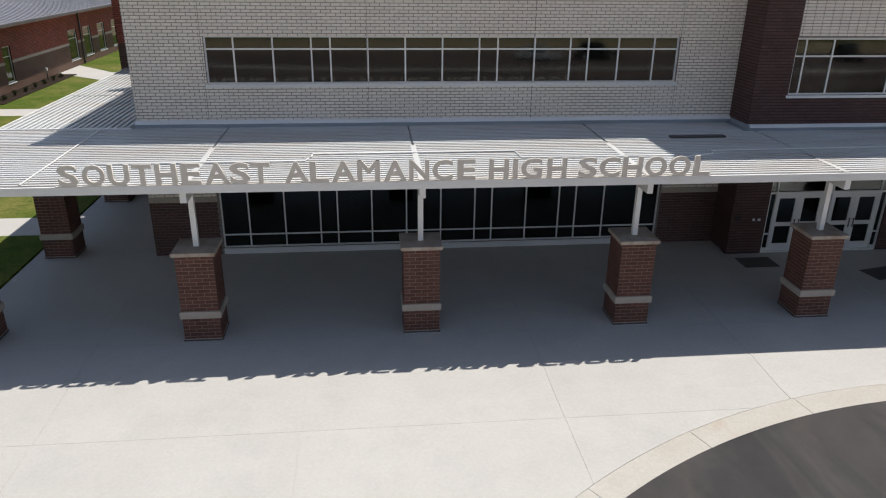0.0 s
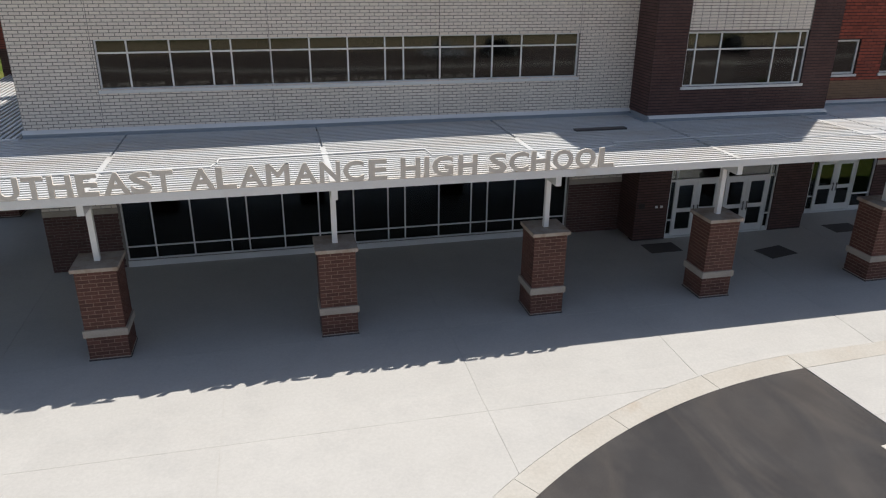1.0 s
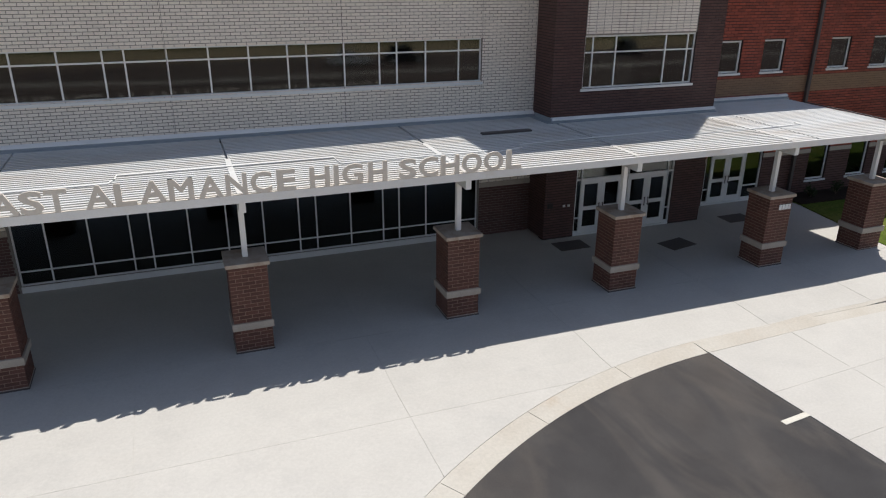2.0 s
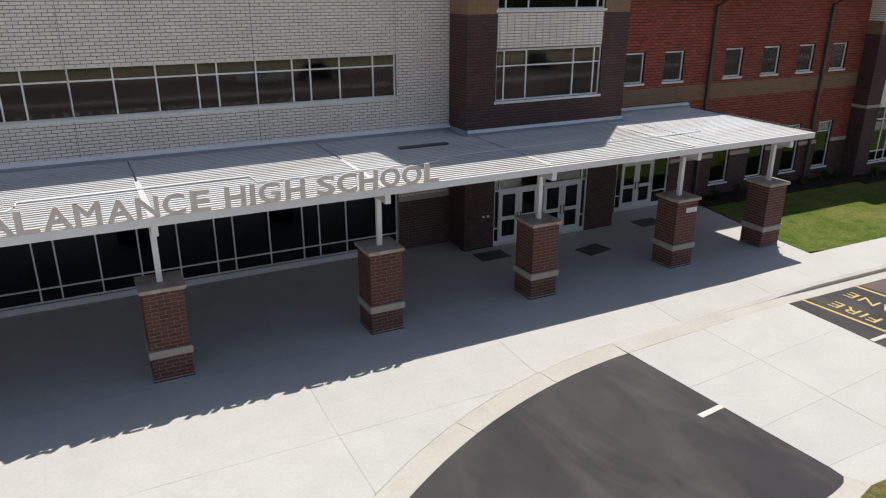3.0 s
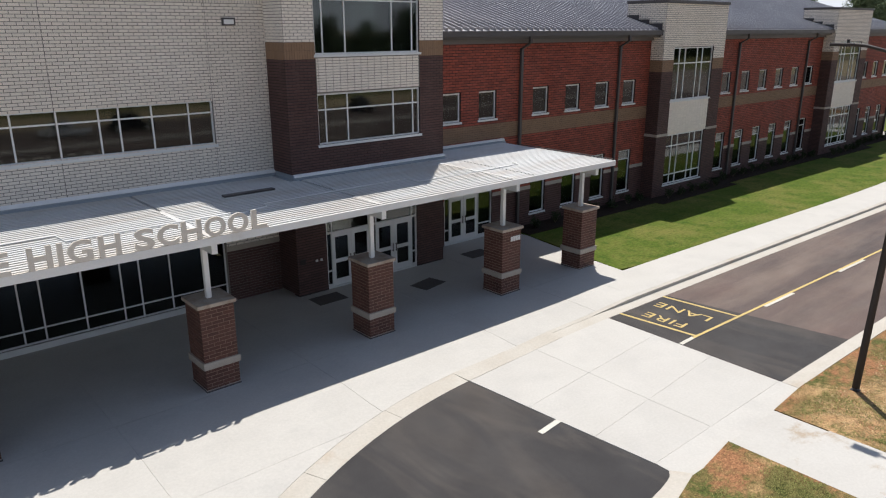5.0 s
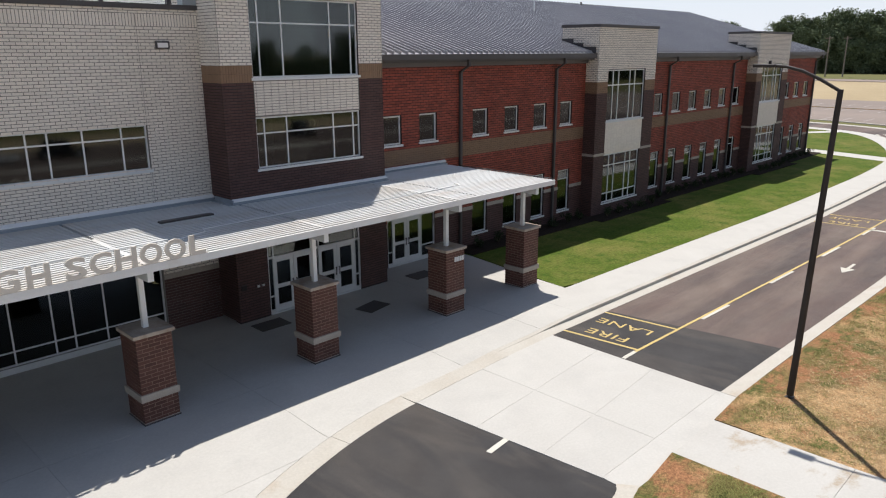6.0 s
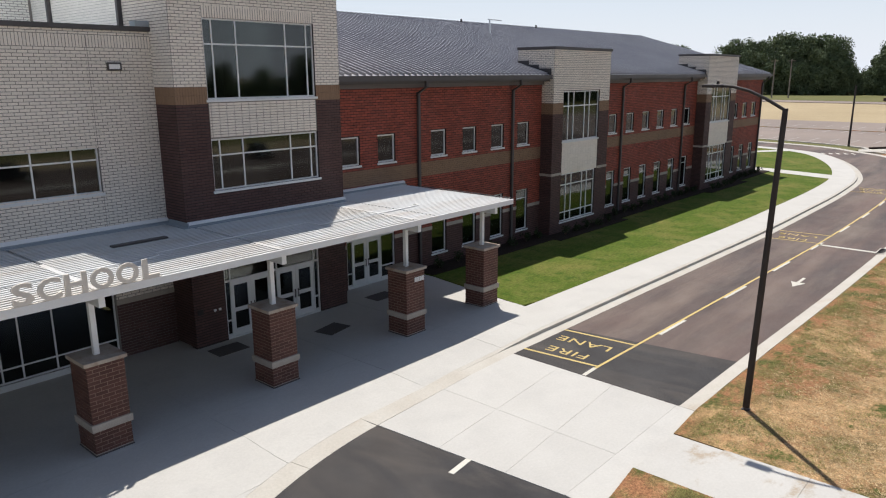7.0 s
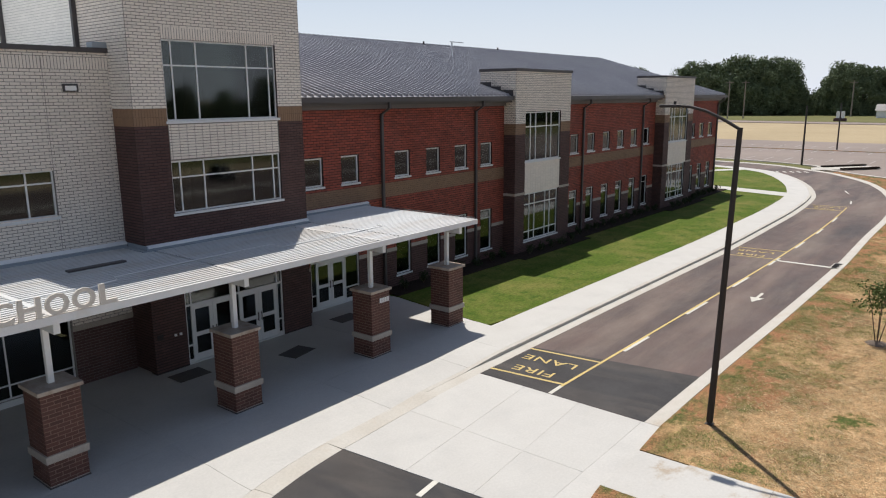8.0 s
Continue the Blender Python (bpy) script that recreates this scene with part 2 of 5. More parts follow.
YELLOW = paint("yellow road paint", (0.56, 0.41, 0.14), (0.48, 0.35, 0.12), 0.7, fine=18, grain=0.2, stain=(0.16, 0.12, 0.05), stain_scale=4, stain_range=(0.66, 0.85))
WHITE_PAINT = paint("white road paint", (0.58, 0.55, 0.48), (0.50, 0.47, 0.40), 0.7, fine=18, grain=0.1)
BLACK = paint("black door mat", (0.12, 0.105, 0.095), None, 0.95, fine=60, grain=0.3)
INSIDE = paint("dim interior plaster", (0.38, 0.355, 0.32), (0.31, 0.285, 0.26), 0.9, grain=0.05, bump=0)
GLASS = glazing("tinted glass", (0.30, 0.33, 0.31))
LEAF = paint("tree leaves", (0.11, 0.145, 0.078), (0.145, 0.175, 0.095), 0.8, wide=0.12, pieces=0.35, grain=0.1, bump=0, spec=0.2)
SHRUB = paint("shrub leaves", (0.032, 0.046, 0.016), (0.024, 0.034, 0.014), 0.8, wide=1.0, pieces=0.45, grain=0.2, bump=0, spec=0.2)
YOUNG = paint("young leaves", (0.11, 0.15, 0.045), (0.085, 0.12, 0.035), 0.8, wide=1.0, pieces=0.35, grain=0.2, bump=0, spec=0.2)
BARK = paint("grey brown bark", (0.13, 0.095, 0.07), None, 0.9, fine=20, grain=0.25, bump=0.4)
WOOD_POLE = paint("weathered wooden pole", (0.28, 0.235, 0.195), None, 0.9, grain=0.2)


# ---- building blocks ----
def solid(bm, x0, x1, y0, y1, z0, z1):
    v = [bm.verts.new(p) for p in ((x0, y0, z0), (x1, y0, z0), (x1, y1, z0), (x0, y1, z0), (x0, y0, z1), (x1, y0, z1), (x1, y1, z1), (x0, y1, z1))]
    for f in ((0, 3, 2, 1), (4, 5, 6, 7), (0, 1, 5, 4), (1, 2, 6, 5), (2, 3, 7, 6), (3, 0, 4, 7)):
        bm.faces.new([v[i] for i in f])
    return v


def boxes(*rows):
    bm = bmesh.new()
    for r in rows:
        solid(bm, *r)
    return bm


def soft_box(x0, x1, y0, y1, z0, z1, r=0.01):
    bm = boxes((x0, x1, y0, y1, z0, z1))
    bmesh.ops.bevel(bm, geom=bm.edges[:], offset=r, segments=2, profile=0.5, affect="EDGES")
    return bm


def link(name, mesh, material, parent=None, label=""):
    if not mesh.materials:
        mesh.materials.append(material)
    ob = new(name, mesh)
    ob.parent = parent
    return tagged(ob, label)


def part(name, bm, material, parent=None, label=""):
    mesh = bpy.data.meshes.new(name)
    bmesh.ops.recalc_face_normals(bm, faces=bm.faces[:])
    bm.to_mesh(mesh)
    bm.free()
    return link(name, mesh, material, parent, label)


def thing(name, label, category, group="", kind="", at=(0, 0, 0)):
    ob = tagged(new(name), label, category, group, kind)
    ob.location = at
    return ob


class Face:
    """An upright wall plane: u runs along it, d outwards from it."""

    def __init__(self, ox, oy, ux, uy, nx, ny):
        self.o, self.u, self.n = (ox, oy), (ux, uy), (nx, ny)

    def at(self, u, d, z):
        return (self.o[0] + u * self.u[0] + d * self.n[0], self.o[1] + u * self.u[1] + d * self.n[1], z)

    def add(self, bm, u0, u1, d0, d1, z0, z1):
        v = [bm.verts.new(self.at(*p)) for p in ((u0, d0, z0), (u1, d0, z0), (u1, d1, z0), (u0, d1, z0), (u0, d0, z1), (u1, d0, z1), (u1, d1, z1), (u0, d1, z1))]
        for f in ((0, 3, 2, 1), (4, 5, 6, 7), (0, 1, 5, 4), (1, 2, 6, 5), (2, 3, 7, 6), (3, 0, 4, 7)):
            bm.faces.new([v[i] for i in f])

    def box(self, *rows):
        bm = bmesh.new()
        for r in rows:
            self.add(bm, *r)
        return bm


def south(y):
    return Face(0, y, 1, 0, 0, -1)


def west(x):
    return Face(x, 0, 0, 1, -1, 0)


def east(x):
    return Face(x, 0, 0, 1, 1, 0)


def pierced(face, u0, u1, z0, z1, holes, thick):
    """A wall slab with rectangular openings through it, as one closed shell."""
    us = sorted({u0, u1, *(min(max(h[k], u0), u1) for h in holes for k in (0, 1))})
    zs = sorted({z0, z1, *(min(max(h[k], z0), z1) for h in holes for k in (2, 3))})
    n, m = len(us) - 1, len(zs) - 1

    def full(i, k):
        if not (0 <= i < n and 0 <= k < m):
            return False
        u, z = (us[i] + us[i + 1]) / 2, (zs[k] + zs[k + 1]) / 2
        return not any(h[0] < u < h[1] and h[2] < z < h[3] for h in holes)

    bm, made = bmesh.new(), {}

    def at(i, k, d):
        if (i, k, d) not in made:
            made[i, k, d] = bm.verts.new(face.at(us[i], -thick * d, zs[k]))
        return made[i, k, d]

    for i in range(n):
        for k in range(m):
            if not full(i, k):
                continue
            for d in (0, 1):
                bm.faces.new([at(i, k, d), at(i + 1, k, d), at(i + 1, k + 1, d), at(i, k + 1, d)])
            for (a, b), (p, q) in (((i - 1, k), ((i, k), (i, k + 1))), ((i + 1, k), ((i + 1, k), (i + 1, k + 1))), ((i, k - 1), ((i, k), (i + 1, k))), ((i, k + 1), ((i, k + 1), (i + 1, k + 1)))):
                if not full(a, b):
                    bm.faces.new([at(*p, 0), at(*q, 0), at(*q, 1), at(*p, 1)])
    return bm


def courses(u0, u1, z0, z1, holes, long, high, joint=0.016, bond=0.5, stack=False, bed=None):
    """The bricks of a wall as (u0, u1, z0, z1), cut at its edges and openings."""
    out = []
    rows = max(1, round((z1 - z0) / high))
    high = (z1 - z0) / rows
    for k in range(rows):
        a, b = z0 + k * high, z0 + (k + 1) * high
        mid = (a + b) / 2
        free, u = [], u0
        for h in sorted(h for h in holes if h[2] < mid < h[3]):
            if h[0] > u:
                free.append((u, h[0]))
            u = max(u, h[1])
        if u < u1:
            free.append((u, u1))
        shift = 0 if stack else (k % 2) * long * bond
        for lo, hi in free:
            x = math.floor((lo - shift) / long) * long + shift
            while x < hi:
                p, q = max(x, lo), min(x + long, hi)
                if q - p > 0.03:
                    out.append((p + joint / 2, q - joint / 2, a + (bed or joint) / 2, b - (bed or joint) / 2))
                x += long
    return out


def brick_mesh(name, face, rows, proud=0.009):
    verts, faces = [], []
    for a, b, c, d in rows:
        i, e, w = len(verts), 0.004, proud * (0.75 + 0.5 * random.random())
        verts += [face.at(a, -0.004, c), face.at(b, -0.004, c), face.at(b, -0.004, d), face.at(a, -0.004, d),
                  face.at(a + e, w, c + e), face.at(b - e, w, c + e), face.at(b - e, w, d - e), face.at(a + e, w, d - e)]
        faces += [(i + 4, i + 5, i + 6, i + 7), (i, i + 1, i + 5, i + 4), (i + 1, i + 2, i + 6, i + 5), (i + 2, i + 3, i + 7, i + 6), (i + 3, i, i + 4, i + 7)]
    mesh = bpy.data.meshes.new(name)
    mesh.from_pydata(verts, [], faces)
    if face.u[0] * face.n[1] - face.u[1] * face.n[0] > 0:
        mesh.flip_normals()
    return mesh


LATER = []


def brickwork(face, wall, rows, material, near=None):
    """Bricks over a wall. Those whose middle lies in near=(u0, u1, z0, z1) become objects of their own, at the end of the file."""
    single = []
    if near:
        single = [r for r in rows if near[0] < (r[0] + r[1]) / 2 < near[1] and near[2] < (r[2] + r[3]) / 2 < near[3]][:300]
        chosen = set(single)
        rows = [r for r in rows if r not in chosen]
        LATER.append((face, wall, single, material))
    if rows:
        tagged(link("bricks", brick_mesh("bricks", face, rows), material, wall), kind="stuff")


def window(owner, face, u0, u1, z0, z1, us=(), zs=(), bar=0.055, back=0.09, sill=True, name="window", slim=0.05):
    """An aluminium window: outer frame, bars between, a pane in each field, and a sloping sill."""
    w = part(name, face.box((u0, u0 + bar, -back - 0.06, -back + 0.03, z0, z1), (u1 - bar, u1, -back - 0.06, -back + 0.03, z0, z1),
                            (u0 + bar, u1 - bar, -back - 0.06, -back + 0.03, z0, z0 + bar), (u0 + bar, u1 - bar, -back - 0.06, -back + 0.03, z1 - bar, z1)), FRAME, owner)
    h = slim / 2
    for u in us:
        part("mullion", face.box((u - h, u + h, -back - 0.055, -back + 0.026, z0 + bar, z1 - bar)), FRAME, w)
    cu, cz = [u0 + bar - h, *us, u1 - bar + h], [z0 + bar - h, *zs, z1 - bar + h]
    for a, b in zip(cu, cu[1:]):
        for z in zs:
            part("transom", face.box((a + h, b - h, -back - 0.05, -back + 0.022, z - h, z + h)), FRAME, w)
        for c, d in zip(cz, cz[1:]):
            p = part("pane", face.box((a + h - 0.005, b - h + 0.005, -back - 0.012, -back - 0.004, c + h - 0.005, d - h + 0.005)), GLASS, w)
            p.visible_shadow = False
    if sill:
        part("sill", face.box((u0 - 0.06, u1 + 0.06, -back, 0.05, z0 - 0.09, z0 - 0.003)), FRAME, w)
    return w


def room(owner, x0, x1, y0, y1, z0, z1):
    """A dim interior behind the glass."""
    part("interior_floor", boxes((x0, x1, y0, y1, z0 - 0.2, z0)), INSIDE, owner)
    part("interior_wall", boxes((x0, x1, y1, y1 + 0.15, z0, z1)), INSIDE, owner)
    part("interior_ceiling", boxes((x0, x1, y0, y1, z1, z1 + 0.2)), INSIDE, owner)


# ---- ground ----
def flat(name, points, z, material, label="", category="", thick=0.3):
    """A level slab with the given outline."""
    bm = bmesh.new()
    top = bm.faces.new([bm.verts.new((x, y, z if not callable(z) else z(x, y))) for x, y in points])
    low = bmesh.ops.extrude_face_region(bm, geom=[top])
    for v in low["geom"]:
        if isinstance(v, bmesh.types.BMVert):
            v.co.z -= thick
    bmesh.ops.triangulate(bm, faces=[f for f in bm.faces if len(f.verts) > 4])
    return tagged(part(name, bm, material), label, category, "", "structure")


def arc(cx, cy, r, a0, a1, n=24):
    return [(cx + r * math.cos(radians(a0 + (a1 - a0) * k / n)), cy + r * math.sin(radians(a0 + (a1 - a0) * k / n))) for k in range(n + 1)]


def smooth(points, n=6):
    """A smooth line through the points."""
    p = [points[0], *points, points[-1]]
    out = []
    for a, b, c, d in zip(p, p[1:], p[2:], p[3:]):
        for k in range(n):
            t = k / n
            out.append(tuple(0.5 * (2 * b[i] + (c[i] - a[i]) * t + (2 * a[i] - 5 * b[i] + 4 * c[i] - d[i]) * t * t + (3 * b[i] - a[i] - 3 * c[i] + d[i]) * t ** 3) for i in (0, 1)))
    return out + [points[-1]]


def offset(line, d):
    """The line moved d to its left."""
    out = []
    for i, (x, y) in enumerate(line):
        (ax, ay), (bx, by) = line[max(0, i - 1)], line[min(len(line) - 1, i + 1)]
        l = math.hypot(bx - ax, by - ay)
        out.append((x - (by - ay) / l * d, y + (bx - ax) / l * d))
    return out


def strip(name, left, right, zl, zr, material, label="", category="", thick=0.3, parent=None):
    """A band between two lines with as many points, with its edges at two heights."""
    bm = bmesh.new()
    low = -0.4 if callable(zl) else min(zl, zr) - thick
    rows = [[bm.verts.new((x, y, z(x, y) if callable(z) else z)) for x, y in line] for line, z in ((left, zl), (right, zr), (left, low), (right, low))]
    for a, b in ((0, 1), (1, 3), (3, 2), (2, 0)):
        for i in range(len(left) - 1):
            bm.faces.new((rows[a][i], rows[a][i + 1], rows[b][i + 1], rows[b][i]))
    for i in (0, -1):
        bm.faces.new((rows[0][i], rows[1][i], rows[3][i], rows[2][i]))
    ob = part(name, bm, material, parent)
    return ob if parent else tagged(ob, label, category, "", "structure")


ROAD_Z = -0.15


FLOOR = -0.05


def plaza_z(x, y):
    """Level under the canopy, falling to the drop-off lane, and level again where the kerb rises."""
    rise = min(1, max(0, (x - 18.7) / 2.1))
    return FLOOR * (1 - rise * min(1, max(0, (1.0 - y) / 2))) + (1 - rise) * (-0.115 - FLOOR) * min(1, max(0, (-2.1 - y) / 1.2))


# the horizon-wide sheet, with the lower ground of the roads
bm = bmesh.new()
bmesh.ops.create_grid(bm, x_segments=60, y_segments=60, size=2500)
for v in bm.verts:
    v.co.z = -0.32
tagged(part("ground", bm, FIELD), "dry straw-coloured open field", "ground", "", "structure")

NORTH = smooth([(19.1, -3.85), (28, -4.02), (37, -4.23), (46, -4.42), (55, -4.36), (64, -4.2), (72.5, -3.65), (78, -2.7), (85.1, -0.6), (92.6, 2.7), (97.8, 6.4), (101.2, 12.6), (103, 24), (105, 60)])
SOUTH = smooth([(18.9, -10.08), (25.4, -10.2), (34.2, -10.4), (45, -10.5), (55, -10.3), (66, -10.2), (74, -9.5), (80, -8.4), (85.4, -7.0), (90.8, -5.0), (96, -2.0), (101.2, 2.4), (108.6, 15), (113, 60)])
strip("road", NORTH, SOUTH, ROAD_Z, ROAD_Z, OLD_ASPHALT, "dusty grey-brown asphalt driveway beside the lawn", "road")
RISING = [(16.6, -3.87), (18.7, -3.858)] + NORTH[:1] + [(19.75, -3.862), (20.8, -3.89)] + NORTH[2:]
strip("gutter", offset(RISING, 0.45), RISING, ROAD_Z + 0.008, ROAD_Z + 0.002, KERB, "pale concrete gutter along the road", "gutter")
strip("kerb", offset(RISING, 0.62), offset(RISING, 0.45), lambda x, y: plaza_z(x, -3.4) + 0.002, lambda x, y: max(ROAD_Z + 0.01, plaza_z(x, -3.4) - 0.02), KERB, "pale concrete kerb between road and pavement", "kerb")
strip("kerb", SOUTH, offset(SOUTH, -0.52), lambda x, y: ROAD_Z + 0.01, lambda x, y: -0.055 - 0.083 * min(1, max(0, (20.6 - x) / 1.8)), KERB, "pale concrete roll kerb beside dry grass", "kerb")
strip("pavement", offset(NORTH, 2.6)[2:], offset(NORTH, 0.625)[2:], 0.004, 0.002, CONCRETE, "pale concrete pavement along the lawn", "pavement")
flat("asphalt_patch", [(19.12, -3.87), (22.6, -3.97), (23.5, -10.2), (18.93, -10.09)], ROAD_Z + 0.006, ASPHALT, "newer dark asphalt at the crossing", "road", 0.05)

ARC_C, ARC_R = (13.14, -20.22), 16.15
west_edge = [p for p in arc(*ARC_C, ARC_R, 148, 93.7, 60)]
south_kerb = smooth([(12.64, -10.38), (11.3, -10.72), (4, -11.3), (-0.3, -12.0)])
flat("road_west", west_edge + [(12.15, -4.1)] + south_kerb, ROAD_Z, ASPHALT, "dark asphalt drop-off lane with pale swirls", "road")
joints = [93.6] + [103.3 + 11.1 * k for k in range(4)] + [148]
for a0, a1 in zip(joints, joints[1:]):
    a0, a1 = a0 + 0.024, a1 - 0.024
    strip("kerb", arc(*ARC_C, ARC_R + 0.62, a1, a0, 8), arc(*ARC_C, ARC_R, a1, a0, 8), ROAD_Z + 0.037, ROAD_Z + 0.008, KERB, "stained flush concrete kerb round the asphalt", "kerb")
edge_in = smooth([(12.085, -3.465), (13.5, -3.435), (14.9, -3.392), (16.6, -3.255)])
edge_out = smooth([(12.165, -4.095), (13.5, -4.025), (14.9, -3.955), (16.6, -3.868)])
strip("kerb", edge_in, edge_out, lambda x, y: plaza_z(x, -3.4) + 0.002, ROAD_Z + 0.008, KERB, "stained flush concrete kerb at the crossing", "kerb")
strip("kerb", south_kerb, offset(south_kerb, 0.5), ROAD_Z + 0.01, -0.078, KERB, "pale concrete kerb beside dry grass", "kerb")

# lawns
flat("lawn", [(24.52, 6.28), (24.52, 4.9), (23.48, -1.13)] + offset(NORTH, 2.604)[4:-9] + [(94, 22), (76, 22), (76, 6.2)], -0.01, LAWN, "mown green lawn before the red brick wing", "lawn")
flat("lawn", [(-12.3, -4), (-12.3, 8.4), (-60, 8.4), (-60, -20), (-12.3, -20)], -0.01, LAWN, "mown green lawn beside the entrance plaza", "lawn")
flat("lawn", [(-12.3, 10.35), (-12.3, 30.2), (-60, 30.2), (-60, 10.35)], -0.01, LAWN, "mown green lawn between two paths", "lawn")
flat("lawn", [(-12.3, 32.4), (-12.3, 80), (-60, 80), (-60, 32.4)], -0.01, LAWN, "mown green lawn at the low wing", "lawn")
flat("path", [(-12.3, 8.4), (-12.3, 10.35), (-60, 10.35), (-60, 8.4)], 0.0, CONCRETE, "pale concrete path through the lawn", "path")
flat("path", [(-12.3, 30.2), (-12.3, 32.4), (-60, 32.4), (-60, 30.2)], 0.0, CONCRETE, "pale concrete path through the lawn", "path")
flat("path", [(-27, 48), (-22.6, 44.6), (-12.3, 44.6), (-12.3, 48), (-22.8, 48.6), (-27, 53)], 0.0, CONCRETE, "pale concrete path to the low wing", "path")
flat("path", [(97.0, 9.6), (97.9, 10.9), (80, 22), (78, 22)], 0.002, CONCRETE, "narrow pale concrete path at the lawn's far end", "path")
flat("path", [(75.6, 7.4), (78.0, 7.4), (75.9, -0.75), (73.2, -0.95)], 0.002, CONCRETE, "pale concrete path across the lawn", "path")
flat("dry_grass", [(17.07, -10.72)] + offset(SOUTH, -0.522)[:-14] + [(101.4, -0.4), (96.2, -6.3), (92.5, -14), (92.5, -45), (17.07, -45)], -0.072, DRY, "patchy dry tan grass with green tufts", "grass")
flat("dry_grass", [(14.71, -10.7), (13.2, -10.89), (12.77, -10.88), (11.4, -11.22), (4, -11.8), (-14, -14.85), (-14, -45), (14.71, -45)], -0.072, DRY, "patchy dry grass beside the footpath", "grass")
flat("planting_bed", [(24.55, 6.25), (24.55, 4.9), (35.0, 4.7), (35.0, 4.2), (43.4, 4.2), (43.4, 4.8), (58.0, 4.8), (58.0, 4.2), (66.4, 4.2), (66.4, 4.9), (75.3, 5.0), (75.3, 6.25)],
     0.03, SOIL, "dark mulch bed along the brick wall", "planting bed", 0.1)
flat("planting_bed", [(-26.9, 34), (-25.3, 34), (-25.3, 47.5), (-26.9, 47.5)], 0.03, SOIL, "dark mulch bed along the low wing", "planting bed", 0.1)

# parking and far ground
flat("parking_lot", [(124, 80), (114, 20), (109, 5.2), (106, 2.4), (102.9, 0.9), (96.4, -6.4), (92.7, -14), (92.7, -60), (166, -70), (166, 80)], -0.14, LOT, "sun-bleached parking lot asphalt", "parking lot")
flat("far_road", [(262, -90), (275, -90), (300, 140), (280, 140)], -0.14, LOT, "grey public road beyond the field", "road", 0.2)
flat("far_lawn", [(276, -90), (700, -200), (700, 300), (301, 140)], -0.13, VERGE, "green verge before the wood", "lawn", 0.2)

# the entrance plaza, slab by slab
PLAZA = thing("plaza", "pale concrete entrance plaza in large slabs", "pavement", "", "structure")


def slab(points, drop=0.0, name="slab"):
    """One slab, dished to the slope of the plaza."""
    bm = bmesh.new()
    f = bm.faces.new([bm.verts.new((x, y, 0)) for x, y in points])
    bmesh.ops.bisect_plane(bm, geom=bm.verts[:] + bm.edges[:] + bm.faces[:], plane_co=(0, -2.1, 0), plane_no=(0, 1, 0))
    bmesh.ops.bisect_plane(bm, geom=bm.verts[:] + bm.edges[:] + bm.faces[:], plane_co=(0, -3.3, 0), plane_no=(0, 1, 0))
    for co, no in (((0, -1, 0), (0, 1, 0)), ((0, 1, 0), (0, 1, 0)), ((18.7, 0, 0), (1, 0, 0)), ((19.75, 0, 0), (1, 0, 0)), ((20.8, 0, 0), (1, 0, 0))):
        bmesh.ops.bisect_plane(bm, geom=bm.verts[:] + bm.edges[:] + bm.faces[:], plane_co=co, plane_no=no)
    for v in bm.verts:
        v.co.z = plaza_z(v.co.x, v.co.y) - drop
    r = bmesh.ops.extrude_face_region(bm, geom=bm.faces[:])
    for v in r["geom"]:
        if isinstance(v, bmesh.types.BMVert):
            v.co.z -= 0.2
    bmesh.ops.triangulate(bm, faces=[f for f in bm.faces if len(f.verts) > 4])
    return part(name, bm, CONCRETE, PLAZA)


def arc_y(x, r):
    return ARC_C[1] + math.sqrt(max(0, r * r - (x - ARC_C[0]) ** 2))


G = 0.006
XS = [-12.25, -8.1, -2.43, 3.55, 9.2, 14.9, 19.15, 23.3]
for a, b in zip(XS, XS[1:]):
    a, b = a + G, b - G
    last = b > 20
    if last:
        slab([(a, -0.17 + G), (23.62, -0.17 + G), (24.5, 4.9), (24.5, 6.3), (a, 6.3)])
        slab([(a, -3.24), (20.8, -3.285), (b, -3.35), (23.46, -1.15), (23.61, -0.17 - G), (a, -0.17 - G)])
        continue
    slab([(a, -0.17 + G), (b, -0.17 + G), (b, 6.6), (a, 6.6)])
    lows = [(x, max(-4.2, arc_y(x, ARC_R + 0.63) if x < 12.1 else -3.46)) for x in np.linspace(a, b, 12)]
    if a > 12:
        lows = [(a, -3.4), (16.6, -3.26), (18.7, -3.243), (b, -3.24)]
    slab([(b, -0.17 - G), (a, -0.17 - G)] + lows)
    if b < 9.5:
        lows = [(x, max(-19.0, arc_y(x, ARC_R + 0.63) if x > -8.5 else -19.0)) for x in np.linspace(a, min(b, 8.12), 16)]
        slab([(min(b, 8.12), -4.2 - G), (a, -4.2 - G)] + lows)
for y0, y1 in ((6.6, 12.9), (12.912, 19.5)):
    slab([(-12.25, y0 + G), (-8.12, y0 + G), (-8.12, y1), (-12.25, y1)])
slab([(-12.2, 6.4), (-12.2, -3.2), (17.3, -3.2), (17.3, 6.4)], 0.007, "joint_filler")
slab([(8.0, -3.21), (-12.2, -3.21)] + [(x, max(-19.0, arc_y(x, ARC_R + 0.7) if x > -8.5 else -19.0)) for x in np.linspace(-12.2, 8.0, 30)], 0.007, "joint_filler")
part("joint_filler", boxes((17.4, 22.9, -3.0, 6.5, -0.3, -0.19)), SOIL, PLAZA)

CROSSING = thing("crossing", "pale concrete crossing between asphalt lanes", "pavement", "", "structure")


